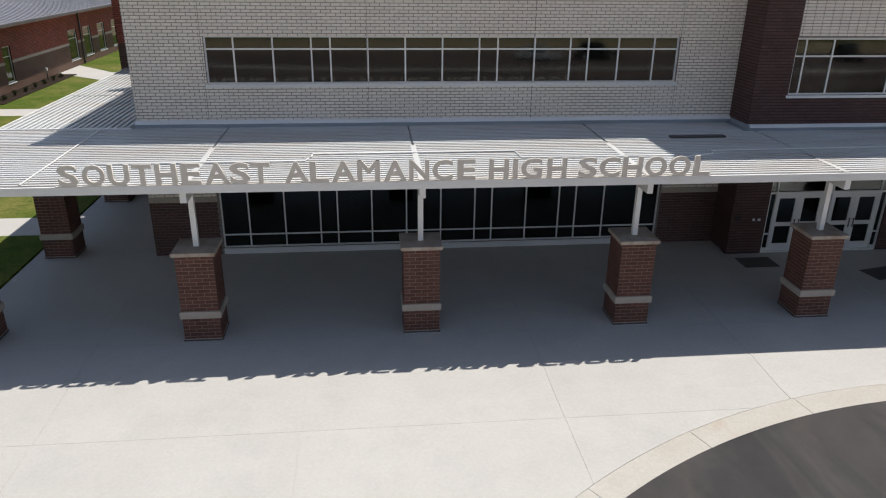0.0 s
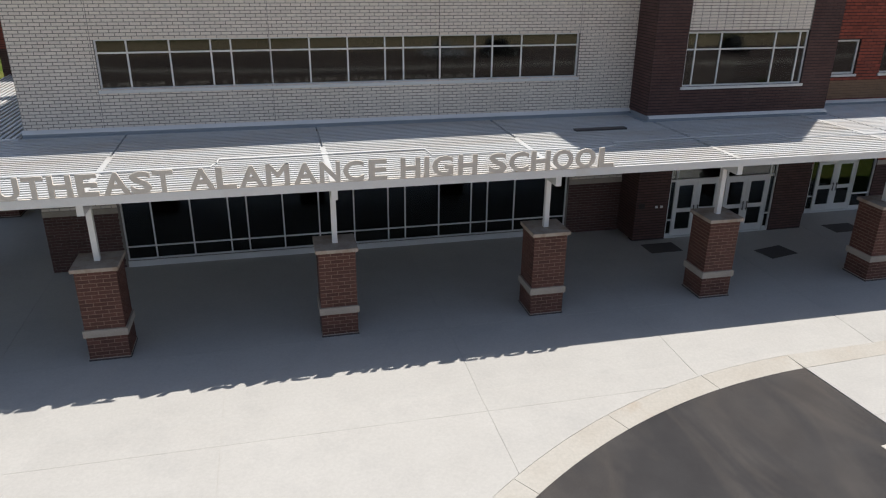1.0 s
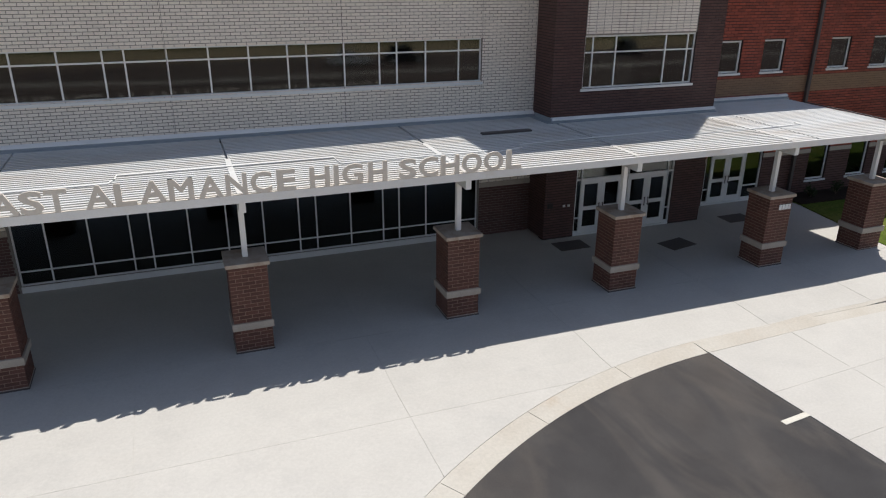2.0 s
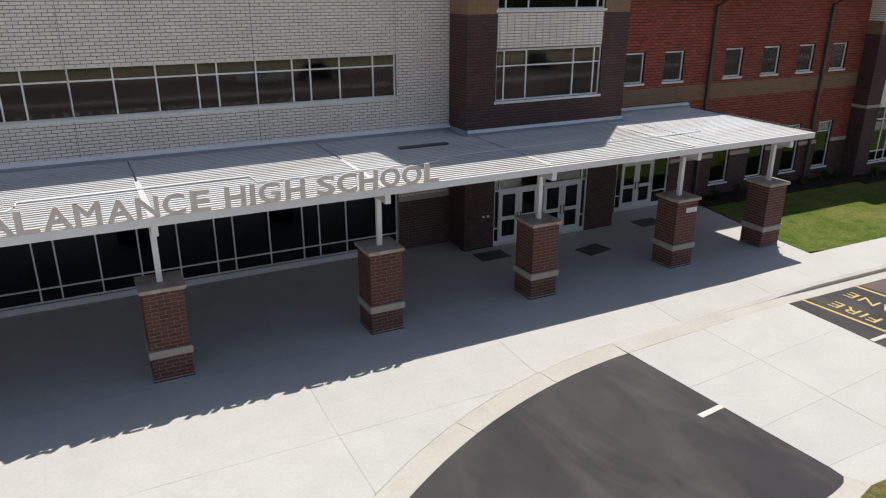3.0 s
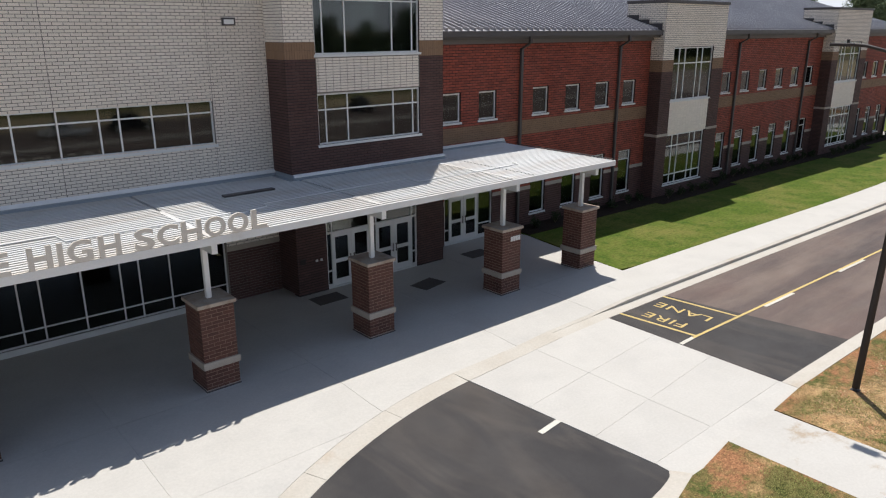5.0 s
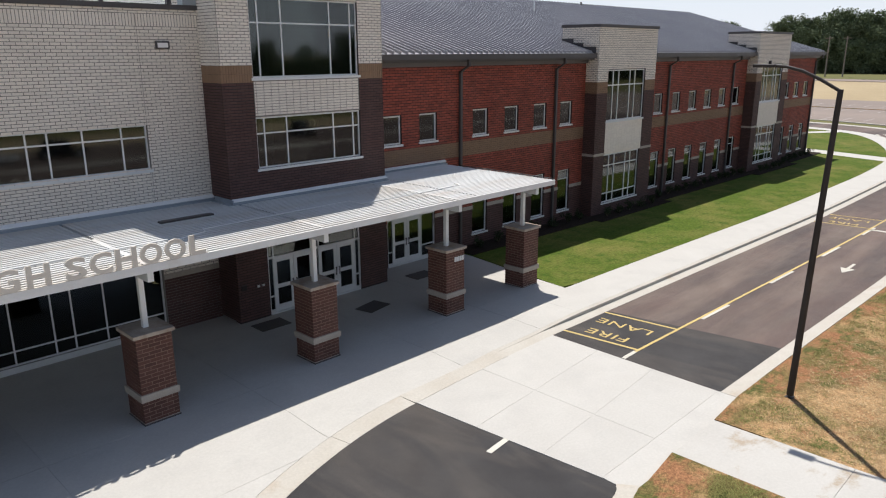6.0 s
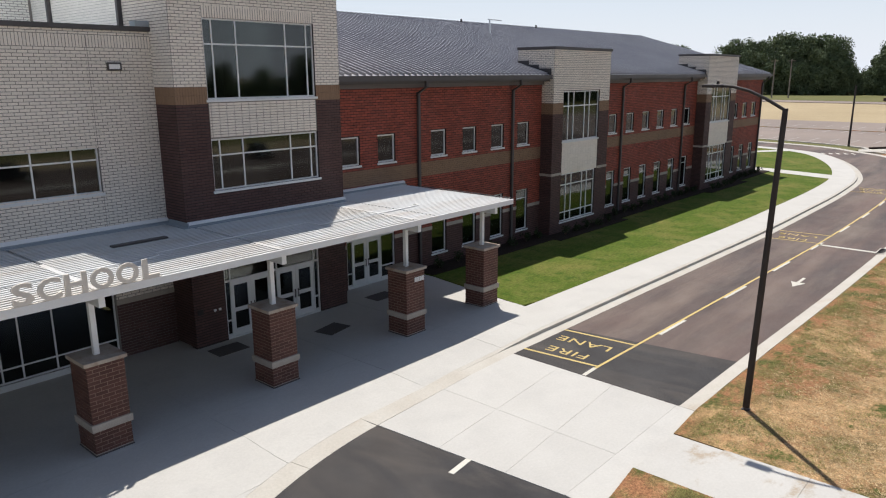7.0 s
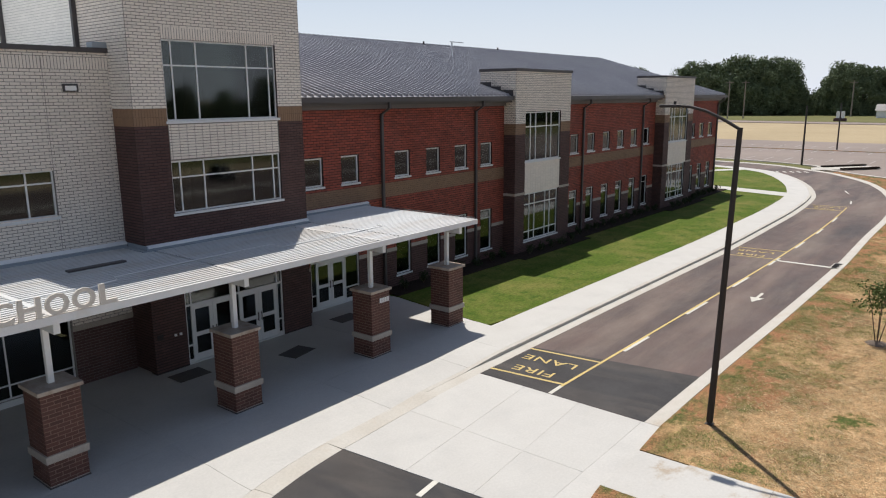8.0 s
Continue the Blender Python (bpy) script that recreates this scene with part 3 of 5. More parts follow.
def crossing(points, z=ROAD_Z + 0.006, material=CONCRETE):
    bm = bmesh.new()
    f = bm.faces.new([bm.verts.new((x, y, z)) for x, y in points])
    r = bmesh.ops.extrude_face_region(bm, geom=[f])
    for v in r["geom"]:
        if isinstance(v, bmesh.types.BMVert):
            v.co.z -= 0.2
    part("slab", bm, material, CROSSING)


crossing([(12.18, -4.105), (15.2, -3.945), (15.18, -6.05), (12.34, -6.26)])
crossing([(15.212, -3.943), (16.6, -3.875), (19.08, -3.855), (19.04, -5.76), (15.192, -6.05)])
crossing([(12.34, -6.272), (15.18, -6.062), (15.14, -8.14), (12.5, -8.34)])
crossing([(15.192, -6.062), (19.04, -5.772), (18.97, -7.84), (15.152, -8.14)])
crossing([(12.5, -8.352), (15.14, -8.152), (15.12, -10.0), (12.63, -10.0)])
crossing([(15.152, -8.152), (18.97, -7.852), (18.9, -10.0), (15.132, -10.0)])
crossing([(12.3, -4.3), (19.0, -4.1), (18.85, -10.5), (12.7, -10.3)], ROAD_Z + 0.001)
crossing([(12.64, -10.01), (18.9, -10.01), (18.93, -10.1), (18.9, -10.69), (17.06, -10.71), (14.72, -10.69), (13.2, -10.88), (12.78, -10.86), (12.62, -10.39)])
for a, b in ((-10.72, -12.1), (-12.11, -14.2), (-14.21, -16.3), (-16.31, -18.4), (-18.41, -24)):
    crossing([(14.70, a), (17.08, a), (17.08, b), (14.70, b)], -0.10 if a > -11 else -0.075, FOOTPATH)


# ---- road markings ----
def marking(name, rows, material, label, category="road marking"):
    bm = bmesh.new()
    for x0, y0, x1, y1, w in rows:
        l = math.hypot(x1 - x0, y1 - y0)
        px, py = -(y1 - y0) / l * w / 2, (x1 - x0) / l * w / 2
        v = [bm.verts.new((x, y, z)) for z in (ROAD_Z + 0.001, ROAD_Z + 0.011) for x, y in ((x0 + px, y0 + py), (x1 + px, y1 + py), (x1 - px, y1 - py), (x0 - px, y0 - py))]
        bm.faces.new(v[4:])
        for i in range(4):
            bm.faces.new((v[i], v[(i + 1) % 4], v[4 + (i + 1) % 4], v[4 + i]))
    return tagged(part(name, bm, material), label, category)


def words(text, size, m, material, name, depth=0.01, spacing=1.0, parent=None, bold=0.0):
    """Letters as one mesh, from the built-in font."""
    c = bpy.data.curves.new(name, "FONT")
    c.body, c.size, c.extrude, c.align_x, c.space_character, c.offset, c.resolution_u = text, size, depth / 2, "CENTER", spacing, bold, 3
    o = new(name, c)
    mesh = bpy.data.meshes.new_from_object(o.evaluated_get(bpy.context.evaluated_depsgraph_get()))
    bpy.data.objects.remove(o)
    mesh.transform(m)
    return link(name, mesh, material, parent)


def centre(x):
    return -6.73 - 0.024 * (x - 19.8)


line = smooth([(19.8, -6.73), (32, -7.05), (44.5, -7.35), (58, -7.32), (69.5, -6.9)])
tagged(strip("yellow_line", offset(line, 0.05), offset(line, -0.05), ROAD_Z + 0.012, ROAD_Z + 0.012, YELLOW, thick=0.01), "yellow painted line along the road centre", "road marking", "", "structure")
for x0, x1 in ((24.3, 26.5), (30.5, 33.0), (36.6, 39.1), (42.7, 45.0), (48.8, 51.2), (54.9, 57.2), (61.0, 63.3)):
    y0, y1 = (np.interp(x, [p[0] for p in line], [p[1] for p in line]) - 0.11 for x in (x0, x1))
    marking("white_dash", [(x0, y0, x1, y1, 0.13)], WHITE_PAINT, "short white painted dash beside the yellow line")["group"] = "dashes along the road"
marking("white_dash", [(72.2, -6.75, 74.0, -6.5, 0.14)], WHITE_PAINT, "short white painted dash in the bend")
marking("white_dash", [(79.8, -5.3, 82.0, -4.6, 0.14)], WHITE_PAINT, "short white painted dash in the bend")
marking("white_dash", [(19.05, -6.73, 19.85, -6.72, 0.14)], WHITE_PAINT, "short white painted dash at the crossing")
marking("white_dash", [(11.6, -7.34, 12.42, -7.25, 0.16)], WHITE_PAINT, "short white painted dash at the crossing")
for dx, lab in ((0, "yellow painted fire lane box on fresh asphalt"), (24.6, "yellow painted fire lane box further along the road"), (47.3, "worn yellow fire lane box before the bend")):
    dy = -0.022 * dx if dx < 30 else -0.2
    fb = thing("fire_lane_box", lab, "road marking")
    for k, row in enumerate(((19.75 + dx, -3.87 + dy, 20.0 + dx, -6.72 + dy, 0.11), (22.4 + dx, -3.93 + dy, 22.66 + dx, -6.8 + dy, 0.11))):
        o = marking("line", [row], YELLOW, "yellow painted line", "")
        o.parent = fb
    for text, x in (("FIRE", 20.6), ("LANE", 21.76)):
        words(text, 0.92, pose(x + 0.06 + dx, -5.25 + dy, ROAD_Z + 0.012, 0, 0, 93) @ Matrix.Diagonal((0.95, 0.75, 1, 1)), YELLOW, "lettering", 0.008, 1.05, fb, 0.0)
bm = bmesh.new()
v = [bm.verts.new((x, y, ROAD_Z + 0.012)) for x, y in ((36.2, -8.79), (36.2, -8.93), (35.2, -8.93), (35.2, -9.18), (34.3, -8.86), (35.2, -8.54), (35.2, -8.79))]
bm.faces.new(v)
tagged(part("lane_arrow", bm, WHITE_PAINT), "white painted lane arrow", "road marking")
drain = thing("storm_drain", "dark iron storm drain grate set in the kerb", "drain", at=(44.6, -10.62, ROAD_Z))
part("frame", boxes((-0.75, 0.75, -0.42, -0.36, 0, 0.11), (-0.75, 0.75, 0.2, 0.26, 0, 0.05), (-0.75, -0.69, -0.36, 0.2, 0, 0.08), (0.69, 0.75, -0.36, 0.2, 0, 0.08)), KERB, drain, "pale concrete frame")
part("well", boxes((-0.69, 0.69, -0.36, 0.2, 0, 0.03)), SOIL, drain)
for k in range(7):
    part("grate_bar", boxes((-0.64 + 0.2 * k, -0.58 + 0.2 * k, -0.36, 0.2, 0.032, 0.062)), BROWN_METAL, drain)
marking("stop_line", [(44.3, -7.36, 44.25, -10.4, 0.3)], WHITE_PAINT, "white painted stop line across one lane")


# ---- the entrance block: cream wall and tower ----
BLOCK = thing("school_entrance_block", "cream and dark brown brick school entrance block with corner tower", "school building")
WALL_Y, TOWER_Y, WING_Y = 6.18, 4.88, 6.31
MULL = [-4.93, -3.71, -2.50, -1.90, -0.71, 0.5, 1.71, 2.92, 3.53, 4.76, 5.96, 6.57, 7.6, 8.82]
UP = (-5.82, 9.66, 5.80, 7.30)
LOW = (-5.86, 9.64, 0.16, 3.5)
face = south(WALL_Y)
wall = part("wall", pierced(face, -8.16, 11.80, -0.1, 11.0, [UP, LOW], 0.35), WHITE_MORTAR, BLOCK)
brickwork(face, wall, courses(-8.16, 11.80, 4.52, 10.44, [UP], 0.305, 0.1016), WHITE_BRICK, (-3.0, 3.0, 4.5, 5.8))
brickwork(face, wall, courses(-8.16, 11.80, 10.44, 10.84, [], 0.1016, 0.4, stack=True), WHITE_BRICK)
brickwork(face, wall, courses(-8.16, 11.80, 10.84, 11.0, [], 0.305, 0.1016), WHITE_BRICK)
for a, b in ((-8.16, -5.92), (9.68, 11.80)):
    brickwork(face, wall, courses(a, b, -0.05, 1.87, [], 0.305, 0.1016, 0.006, bed=0.008), DARK_BRICK)
    brickwork(face, wall, courses(a, b, 2.05, 4.3, [], 0.305, 0.1016), WHITE_BRICK)
    part("stone_band", face.box((a, b, -0.02, 0.035, 1.87, 2.05)), STONE, wall)
for x in (-5.89, -0.72, 4.71, 9.67):
    part("movement_joint", face.box((x - 0.007, x + 0.007, 0, 0.012, 4.6, 10.8)), WHITE_MORTAR, wall)
side = west(-8.16)
wall_w = part("wall", pierced(side, WALL_Y + 0.35, 20.0, 0.0, 11.05, [], 0.35), WHITE_MORTAR, BLOCK)
brickwork(side, wall_w, courses(WALL_Y, 20.0, 4.5, 11.05, [], 0.305, 0.1016), WHITE_BRICK)
brickwork(side, wall_w, courses(WALL_Y, 20.0, 0, 4.3, [], 0.305, 0.1016, 0.006, bed=0.008), DARK_BRICK)
part("parapet_cap", boxes((-8.22, 11.80, 6.10, 6.6, 11.0, 11.15)), DARK_METAL, BLOCK, "dark grey metal parapet cap")
part("roof", boxes((-8.0, 11.8, 6.6, 16.0, 10.3, 10.9)), MEMBRANE, BLOCK, "flat white roof membrane")
back = south(16.0)
wall_b = part("upper_wall", pierced(back, -8.16, 18.9, 10.3, 13.5, [], 0.4), WHITE_MORTAR, BLOCK)
brickwork(back, wall_b, courses(-8.16, 11.7, 10.95, 13.5, [], 0.305, 0.1016), PALE_BRICK)
for y in (8.03, 14.05):
    part("downspout", boxes((11.64, 11.79, y - 0.08, y + 0.08, 10.9, 13.5)), DARK_METAL, BLOCK, "dark grey metal downspout")
part("cap_end", soft_box(11.3, 11.79, 6.12, 6.5, 11.152, 11.34, 0.01), FLASH, BLOCK, "grey metal flashing block")
window(BLOCK, face, *UP, MULL, (6.89,), back=0.1)
window(BLOCK, face, *LOW, MULL, (0.63,), back=0.1, sill=False)
part("window_curb", face.box((LOW[0], LOW[1], -0.3, 0.012, -0.06, 0.16)), FRAME, BLOCK, "pale metal sill at the plaza floor")
room(BLOCK, -8.0, 11.5, WALL_Y + 0.4, 13.5, 5.0, 8.2)
room(BLOCK, -8.0, 11.5, WALL_Y + 0.4, 13.5, 0.02, 4.0)

TX0, TX1, TTOP, TBACK, LOWTOP = 11.80, 18.95, 15.4, 8.03, 13.5
tower = south(TOWER_Y)
TL, TU, PANEL = (13.01, 17.73, 5.57, 7.39), (13.01, 17.73, 8.75, 11.46), (13.01, 17.73, 7.39, 8.75)
DOORS = (13.09, 17.5, -0.11, 2.75)
wall_t = part("tower_wall", pierced(tower, TX0, TX1, -0.1, TTOP, [TL, PANEL, TU, DOORS], 0.35), DARK_MORTAR, BLOCK)
brickwork(tower, wall_t, courses(TX0, TX1, 4.52, 8.60, [TL, PANEL, TU], 0.305, 0.1016, 0.01, bed=0.026), DARK_BRICK, (11.8, 18.95, 4.5, 5.57))
brickwork(tower, wall_t, courses(TX0, TX1, 0.0, 4.3, [DOORS], 0.305, 0.1016, 0.01, bed=0.026), DARK_BRICK)
brickwork(tower, wall_t, courses(TX0, TX1, 8.60, 9.18, [PANEL, TU], 0.1016, 0.29, 0.003, stack=True), TAN_BRICK)
mort = part("tower_upper_wall", pierced(Face(0, TOWER_Y - 0.003, 1, 0, 0, -1), TX0, TX1, 9.18, TTOP, [(13.01, 17.73, 9.0, 11.46)], 0.002), WHITE_MORTAR, BLOCK)
soldier = (13.01, 17.73, 11.46, 11.86)
brickwork(tower, mort, courses(TX0, TX1, 9.18, TTOP, [TU, soldier], 0.305, 0.1016), WHITE_BRICK)
brickwork(tower, mort, courses(*soldier, [], 0.1016, 0.4, stack=True), WHITE_BRICK)
pan = part("spandrel", tower.box((13.01, 17.73, -0.2, -0.012, 7.40, 8.66)), WHITE_MORTAR, BLOCK, "cream stack-bonded brick spandrel panel")
brickwork(Face(0, TOWER_Y + 0.012, 1, 0, 0, -1), pan, courses(13.03, 17.71, 7.44, 8.63, [], 0.305, 0.1016, stack=True), WHITE_BRICK)
tl = west(TX0)
wall_tl = part("tower_wall", pierced(tl, TOWER_Y + 0.35, TBACK, 0.0, TTOP, [], 0.35), DARK_MORTAR, BLOCK)
part("tower_wall", pierced(tl, TBACK, 16.0, 0.0, LOWTOP, [], 0.35), DARK_MORTAR, BLOCK)
part("tower_wall", boxes((TX0 + 0.35, TX1 - 0.35, TBACK - 0.35, TBACK, LOWTOP - 0.5, TTOP)), WHITE_BRICK, BLOCK)
brickwork(tl, wall_tl, courses(TOWER_Y, WALL_Y, 4.52, 8.60, [], 0.305, 0.1016, 0.01, bed=0.026), DARK_BRICK)
brickwork(tl, wall_tl, courses(TOWER_Y, WALL_Y, 0, 4.3, [], 0.305, 0.1016, 0.01, bed=0.026), DARK_BRICK)
brickwork(tl, wall_tl, courses(TOWER_Y, WALL_Y, 8.60, 9.18, [], 0.1016, 0.29, 0.003, stack=True), TAN_BRICK)
tlm = part("tower_upper_wall", tl.box((TOWER_Y, TBACK, 0.001, 0.003, 9.18, TTOP)), WHITE_MORTAR, BLOCK)
brickwork(tl, tlm, courses(TOWER_Y, TBACK, 9.18, TTOP, [], 0.305, 0.1016), WHITE_BRICK)
pale = part("painted_upper_wall", tl.box((TBACK, 16.0, 0.001, 0.003, 10.3, LOWTOP)), PALE_MORTAR, BLOCK, "pale brick wall")
brickwork(tl, pale, courses(TBACK, 16.0, 10.9, LOWTOP, [], 0.305, 0.1016, 0.01), PALE_BRICK)
tr = east(TX1)
wall_tr = part("tower_wall", pierced(tr, TOWER_Y + 0.35, TBACK, 0.0, TTOP, [], 0.35), DARK_MORTAR, BLOCK)
brickwork(tr, wall_tr, courses(TOWER_Y, WING_Y, 0.0, 8.60, [], 0.305, 0.1016, 0.01, bed=0.026), DARK_BRICK)
brickwork(tr, wall_tr, courses(TOWER_Y, WING_Y, 8.60, 9.18, [], 0.1016, 0.29, 0.003, stack=True), TAN_BRICK)
trm = part("tower_upper_wall", tr.box((TOWER_Y, TBACK, 0.001, 0.003, 9.18, TTOP)), WHITE_MORTAR, BLOCK)
brickwork(tr, trm, courses(TOWER_Y, TBACK, 9.18, TTOP, [], 0.305, 0.1016), WHITE_BRICK)
part("tower_roof", boxes((TX0, TX1, TOWER_Y, TBACK, TTOP, TTOP + 0.15)), DARK_METAL, BLOCK)
part("rear_roof", boxes((TX0 + 0.002, TX1, TBACK, 16.0, LOWTOP, LOWTOP + 0.12)), DARK_METAL, BLOCK)
part("tower_wall", pierced(east(TX1), TBACK, 16.0, 0.0, LOWTOP, [], 0.35), DARK_MORTAR, BLOCK)
TM = [13.38, 14.33, 16.45, 17.42]
window(BLOCK, tower, *TL, TM, (6.81,), back=0.1)
window(BLOCK, tower, *TU, TM, (10.61,), back=0.1)
room(BLOCK, 12.1, 18.5, TOWER_Y + 0.4, 12.5, 4.6, 8.0)
room(BLOCK, 12.1, 18.5, TOWER_Y + 0.4, 12.5, 8.3, 12.2)
room(BLOCK, 12.1, 18.5, TOWER_Y + 0.4, 12.5, 0.02, 3.8)


def double_door(owner, face, u0, u1, z1, back=0.1):
    """A pair of glazed leaves, each with two lights, pull and kick rail."""
    mid = (u0 + u1) / 2
    d = thing("double_door", "white aluminium double door with dark glass lights, closed", "door")
    d.parent = owner
    for a, b, hinge in ((u0, mid - 0.006, 1), (mid + 0.006, u1, -1)):
        s = 0.15
        rows = [(a, a + s, -back - 0.02, -back + 0.025, 0.01, z1), (b - s, b, -back - 0.02, -back + 0.025, 0.01, z1), (a + s, b - s, -back - 0.02, -back + 0.025, 0.01, 0.27),
                (a + s, b - s, -back - 0.02, -back + 0.025, z1 - 0.17, z1), (a + s, b - s, -back - 0.02, -back + 0.025, 0.93, 1.08)]
        leaf = part("leaf", face.box(*rows), FRAME, d)
        for c, e in ((0.27, 0.93), (1.08, z1 - 0.17)):
            p = part("pane", face.box((a + s - 0.004, b - s + 0.004, -back - 0.006, -back + 0.002, c - 0.004, e + 0.004)), GLASS, leaf)
            p.visible_shadow = False
        h = b - 0.075 if hinge > 0 else a + 0.075
        part("pull_handle", face.box((h - 0.014, h + 0.014, -back + 0.06, -back + 0.085, 0.85, 1.2), (h - 0.012, h + 0.012, -back + 0.025, -back + 0.06, 0.88, 0.91), (h - 0.012, h + 0.012, -back + 0.025, -back + 0.06, 1.14, 1.17)), DARK_METAL, leaf, "dark metal pull handle")
    return d


def entrance(owner, face, x0, x1, pairs, side, top=2.75):
    f = [(x0, x0 + 0.05, -0.16, -0.03, -0.06, top), (x1 - 0.05, x1, -0.16, -0.03, -0.06, top), (x0 + 0.05, x1 - 0.05, -0.3, -0.02, -0.2, 0.0), (x0 + 0.05, x1 - 0.05, -0.16, -0.03, top - 0.06, top), (x0 + 0.05, x1 - 0.05, -0.155, -0.035, 2.14, 2.21)]
    stops = sorted({u for p in pairs for u in p})
    for u in stops:
        f.append((u - 0.03 if u in [p[0] for p in pairs] else u, u if u in [p[0] for p in pairs] else u + 0.03, -0.15, -0.04, 0, 2.14))
    fr = part("door_frame", face.box(*f), FRAME, owner)
    for a, b in pairs:
        double_door(owner, face, a, b, 2.135)
    free, u = [], x0 + 0.05
    for a, b in pairs:
        free.append((u, a - 0.03))
        u = b + 0.03
    free.append((u, x1 - 0.05))
    for a, b in free:
        if b - a > 0.08:
            part("side_rail", face.box((a, b, -0.13, -0.06, 0.0, 0.12), (a, b, -0.13, -0.06, 0.62, 0.68)), FRAME, fr)
            for c, e in ((0.12, 0.62), (0.68, 2.14)):
                part("pane", face.box((a, b, -0.1, -0.092, c, e)), GLASS, fr).visible_shadow = False
    tops = [x0 + 0.05, *[s for s in stops], x1 - 0.05]
    for a, b in zip(tops, tops[1:]):
        part("pane", face.box((a, b, -0.1, -0.092, 2.21, top - 0.06)), GLASS, fr).visible_shadow = False
        if b < x1 - 0.1:
            part("transom_bar", face.box((b - 0.025, b + 0.025, -0.14, -0.05, 2.21, top - 0.06)), FRAME, fr)


entrance(BLOCK, tower, DOORS[0], DOORS[1], [(13.36, 15.16), (15.44, 17.24)], 0.2)

# ---- the red brick wing ----
WING = thing("school_wing", "long two-storey red brick school wing with dark metal roof", "school building")
wing = south(WING_Y)
UPW = [20.1, 22.35, 26.0, 28.45, 30.9, 33.35, 43.98, 46.49, 48.94, 51.39, 53.85, 56.32, 67.1, 69.5, 71.95]
LOWW = [26.0, 28.45, 30.9, 33.35, 43.98, 46.49, 48.94, 51.39, 53.85, 56.32, 67.1, 69.5, 71.95]
holes_u = [(x, x + 1.13, 5.60, 6.88) for x in UPW]
holes_l = [(x, x + 1.13, 0.58, 2.98) for x in LOWW]
DOOR2 = (20.26, 23.3, -0.11, 2.6)
T2 = [(35.74, 42.38), (58.6, 65.24)]
solids = [(a, b, -1, 20) for a, b in T2]
wall_r = part("wall", pierced(wing, TX1, 74.6, -0.1, 9.3, holes_u + holes_l + [DOOR2], 0.35), RED_MORTAR, WING)
brickwork(wing, wall_r, courses(TX1, 74.6, 0.0, 1.87, holes_l + [DOOR2] + solids, 0.34, 0.12, 0.01, bed=0.026), DARK_BRICK)
brickwork(wing, wall_r, courses(TX1, 74.6, 2.05, 4.66, holes_l + [DOOR2] + solids, 0.34, 0.12, 0.016, bed=0.022), RED_BRICK)
brickwork(wing, wall_r, courses(TX1, 74.6, 4.66, 5.36, solids, 0.305, 0.1016, 0.005, bed=0.006), TAN_BRICK)
brickwork(wing, wall_r, courses(TX1, 74.6, 5.36, 9.3, holes_u + solids, 0.34, 0.12, 0.016, bed=0.022), RED_BRICK, (19.0, 25.0, 5.5, 7.2))
cuts = sorted([(h[0], h[1]) for h in holes_l] + T2 + [(DOOR2[0], DOOR2[1])])
u = TX1
for a, b in cuts + [(74.6, 74.6)]:
    if a - u > 0.1:
        part("stone_band", wing.box((u, a, -0.02, 0.035, 1.87, 2.05)), STONE, wall_r)
    u = max(u, b)
for x in UPW:
    window(WING, wing, x, x + 1.13, 5.60, 6.88, back=0.11, bar=0.07)
for x in LOWW:
    window(WING, wing, x, x + 1.13, 0.58, 2.98, zs=(2.45,), back=0.11, bar=0.07)
entrance(WING, wing, *DOOR2[:2], [(20.62, 22.42)], 0.2, 2.6)
room(WING, 19.3, 74.0, WING_Y + 0.4, 13.0, 0.02, 4.2)
room(WING, 19.3, 74.0, WING_Y + 0.4, 13.0, 4.5, 8.8)
end = east(74.6)
wall_e = part("wall", pierced(end, WING_Y + 0.35, 33.0, 0, 9.3, [], 0.35), RED_MORTAR, WING)
brickwork(end, wall_e, courses(WING_Y, 20, 0, 9.3, [], 0.305, 0.1016, 0.01, bed=0.026), RED_BRICK)
# roof
EAVE_Y, EAVE_Z, RIDGE_Y, RIDGE_Z, RX0, RX1 = 5.75, 9.52, 19.7, 13.54, 19.0, 74.9
bm = bmesh.new()
v = [bm.verts.new(p) for p in ((RX0, EAVE_Y, EAVE_Z), (RX1, EAVE_Y, EAVE_Z), (RX1, RIDGE_Y, RIDGE_Z), (RX0, RIDGE_Y, RIDGE_Z), (RX1, 33.6, EAVE_Z), (RX0, 33.6, EAVE_Z),
                               (RX0, EAVE_Y, EAVE_Z - 0.2), (RX1, EAVE_Y, EAVE_Z - 0.2), (RX1, 33.6, EAVE_Z - 0.2), (RX0, 33.6, EAVE_Z - 0.2))]
for f in ((0, 1, 2, 3), (3, 2, 4, 5), (0, 6, 7, 1), (1, 7, 8, 4, 2), (5, 4, 8, 9), (0, 3, 5, 9, 6), (6, 9, 8, 7)):
    bm.faces.new([v[i] for i in f])
roof = part("roof", bm, ROOF_METAL, WING, "charcoal standing seam metal roof")
slope = Vector((0, RIDGE_Y - EAVE_Y, RIDGE_Z - EAVE_Z))
lean = math.degrees(math.atan2(slope.z, slope.y))
seam_mesh = None
for k in range(138):
    x = RX0 + 0.15 + 0.405 * k
    if seam_mesh is None:
        bm = boxes((-0.028, 0.028, 0, slope.length, 0, 0.13))
        seam_mesh = part("seam", bm, ROOF_METAL, roof)
        seam_mesh.matrix_basis = pose(x, EAVE_Y, EAVE_Z, lean)
    else:
        s = link("seam", seam_mesh.data, ROOF_METAL, roof)
        s.matrix_basis = pose(x, EAVE_Y, EAVE_Z, lean)
guard = None
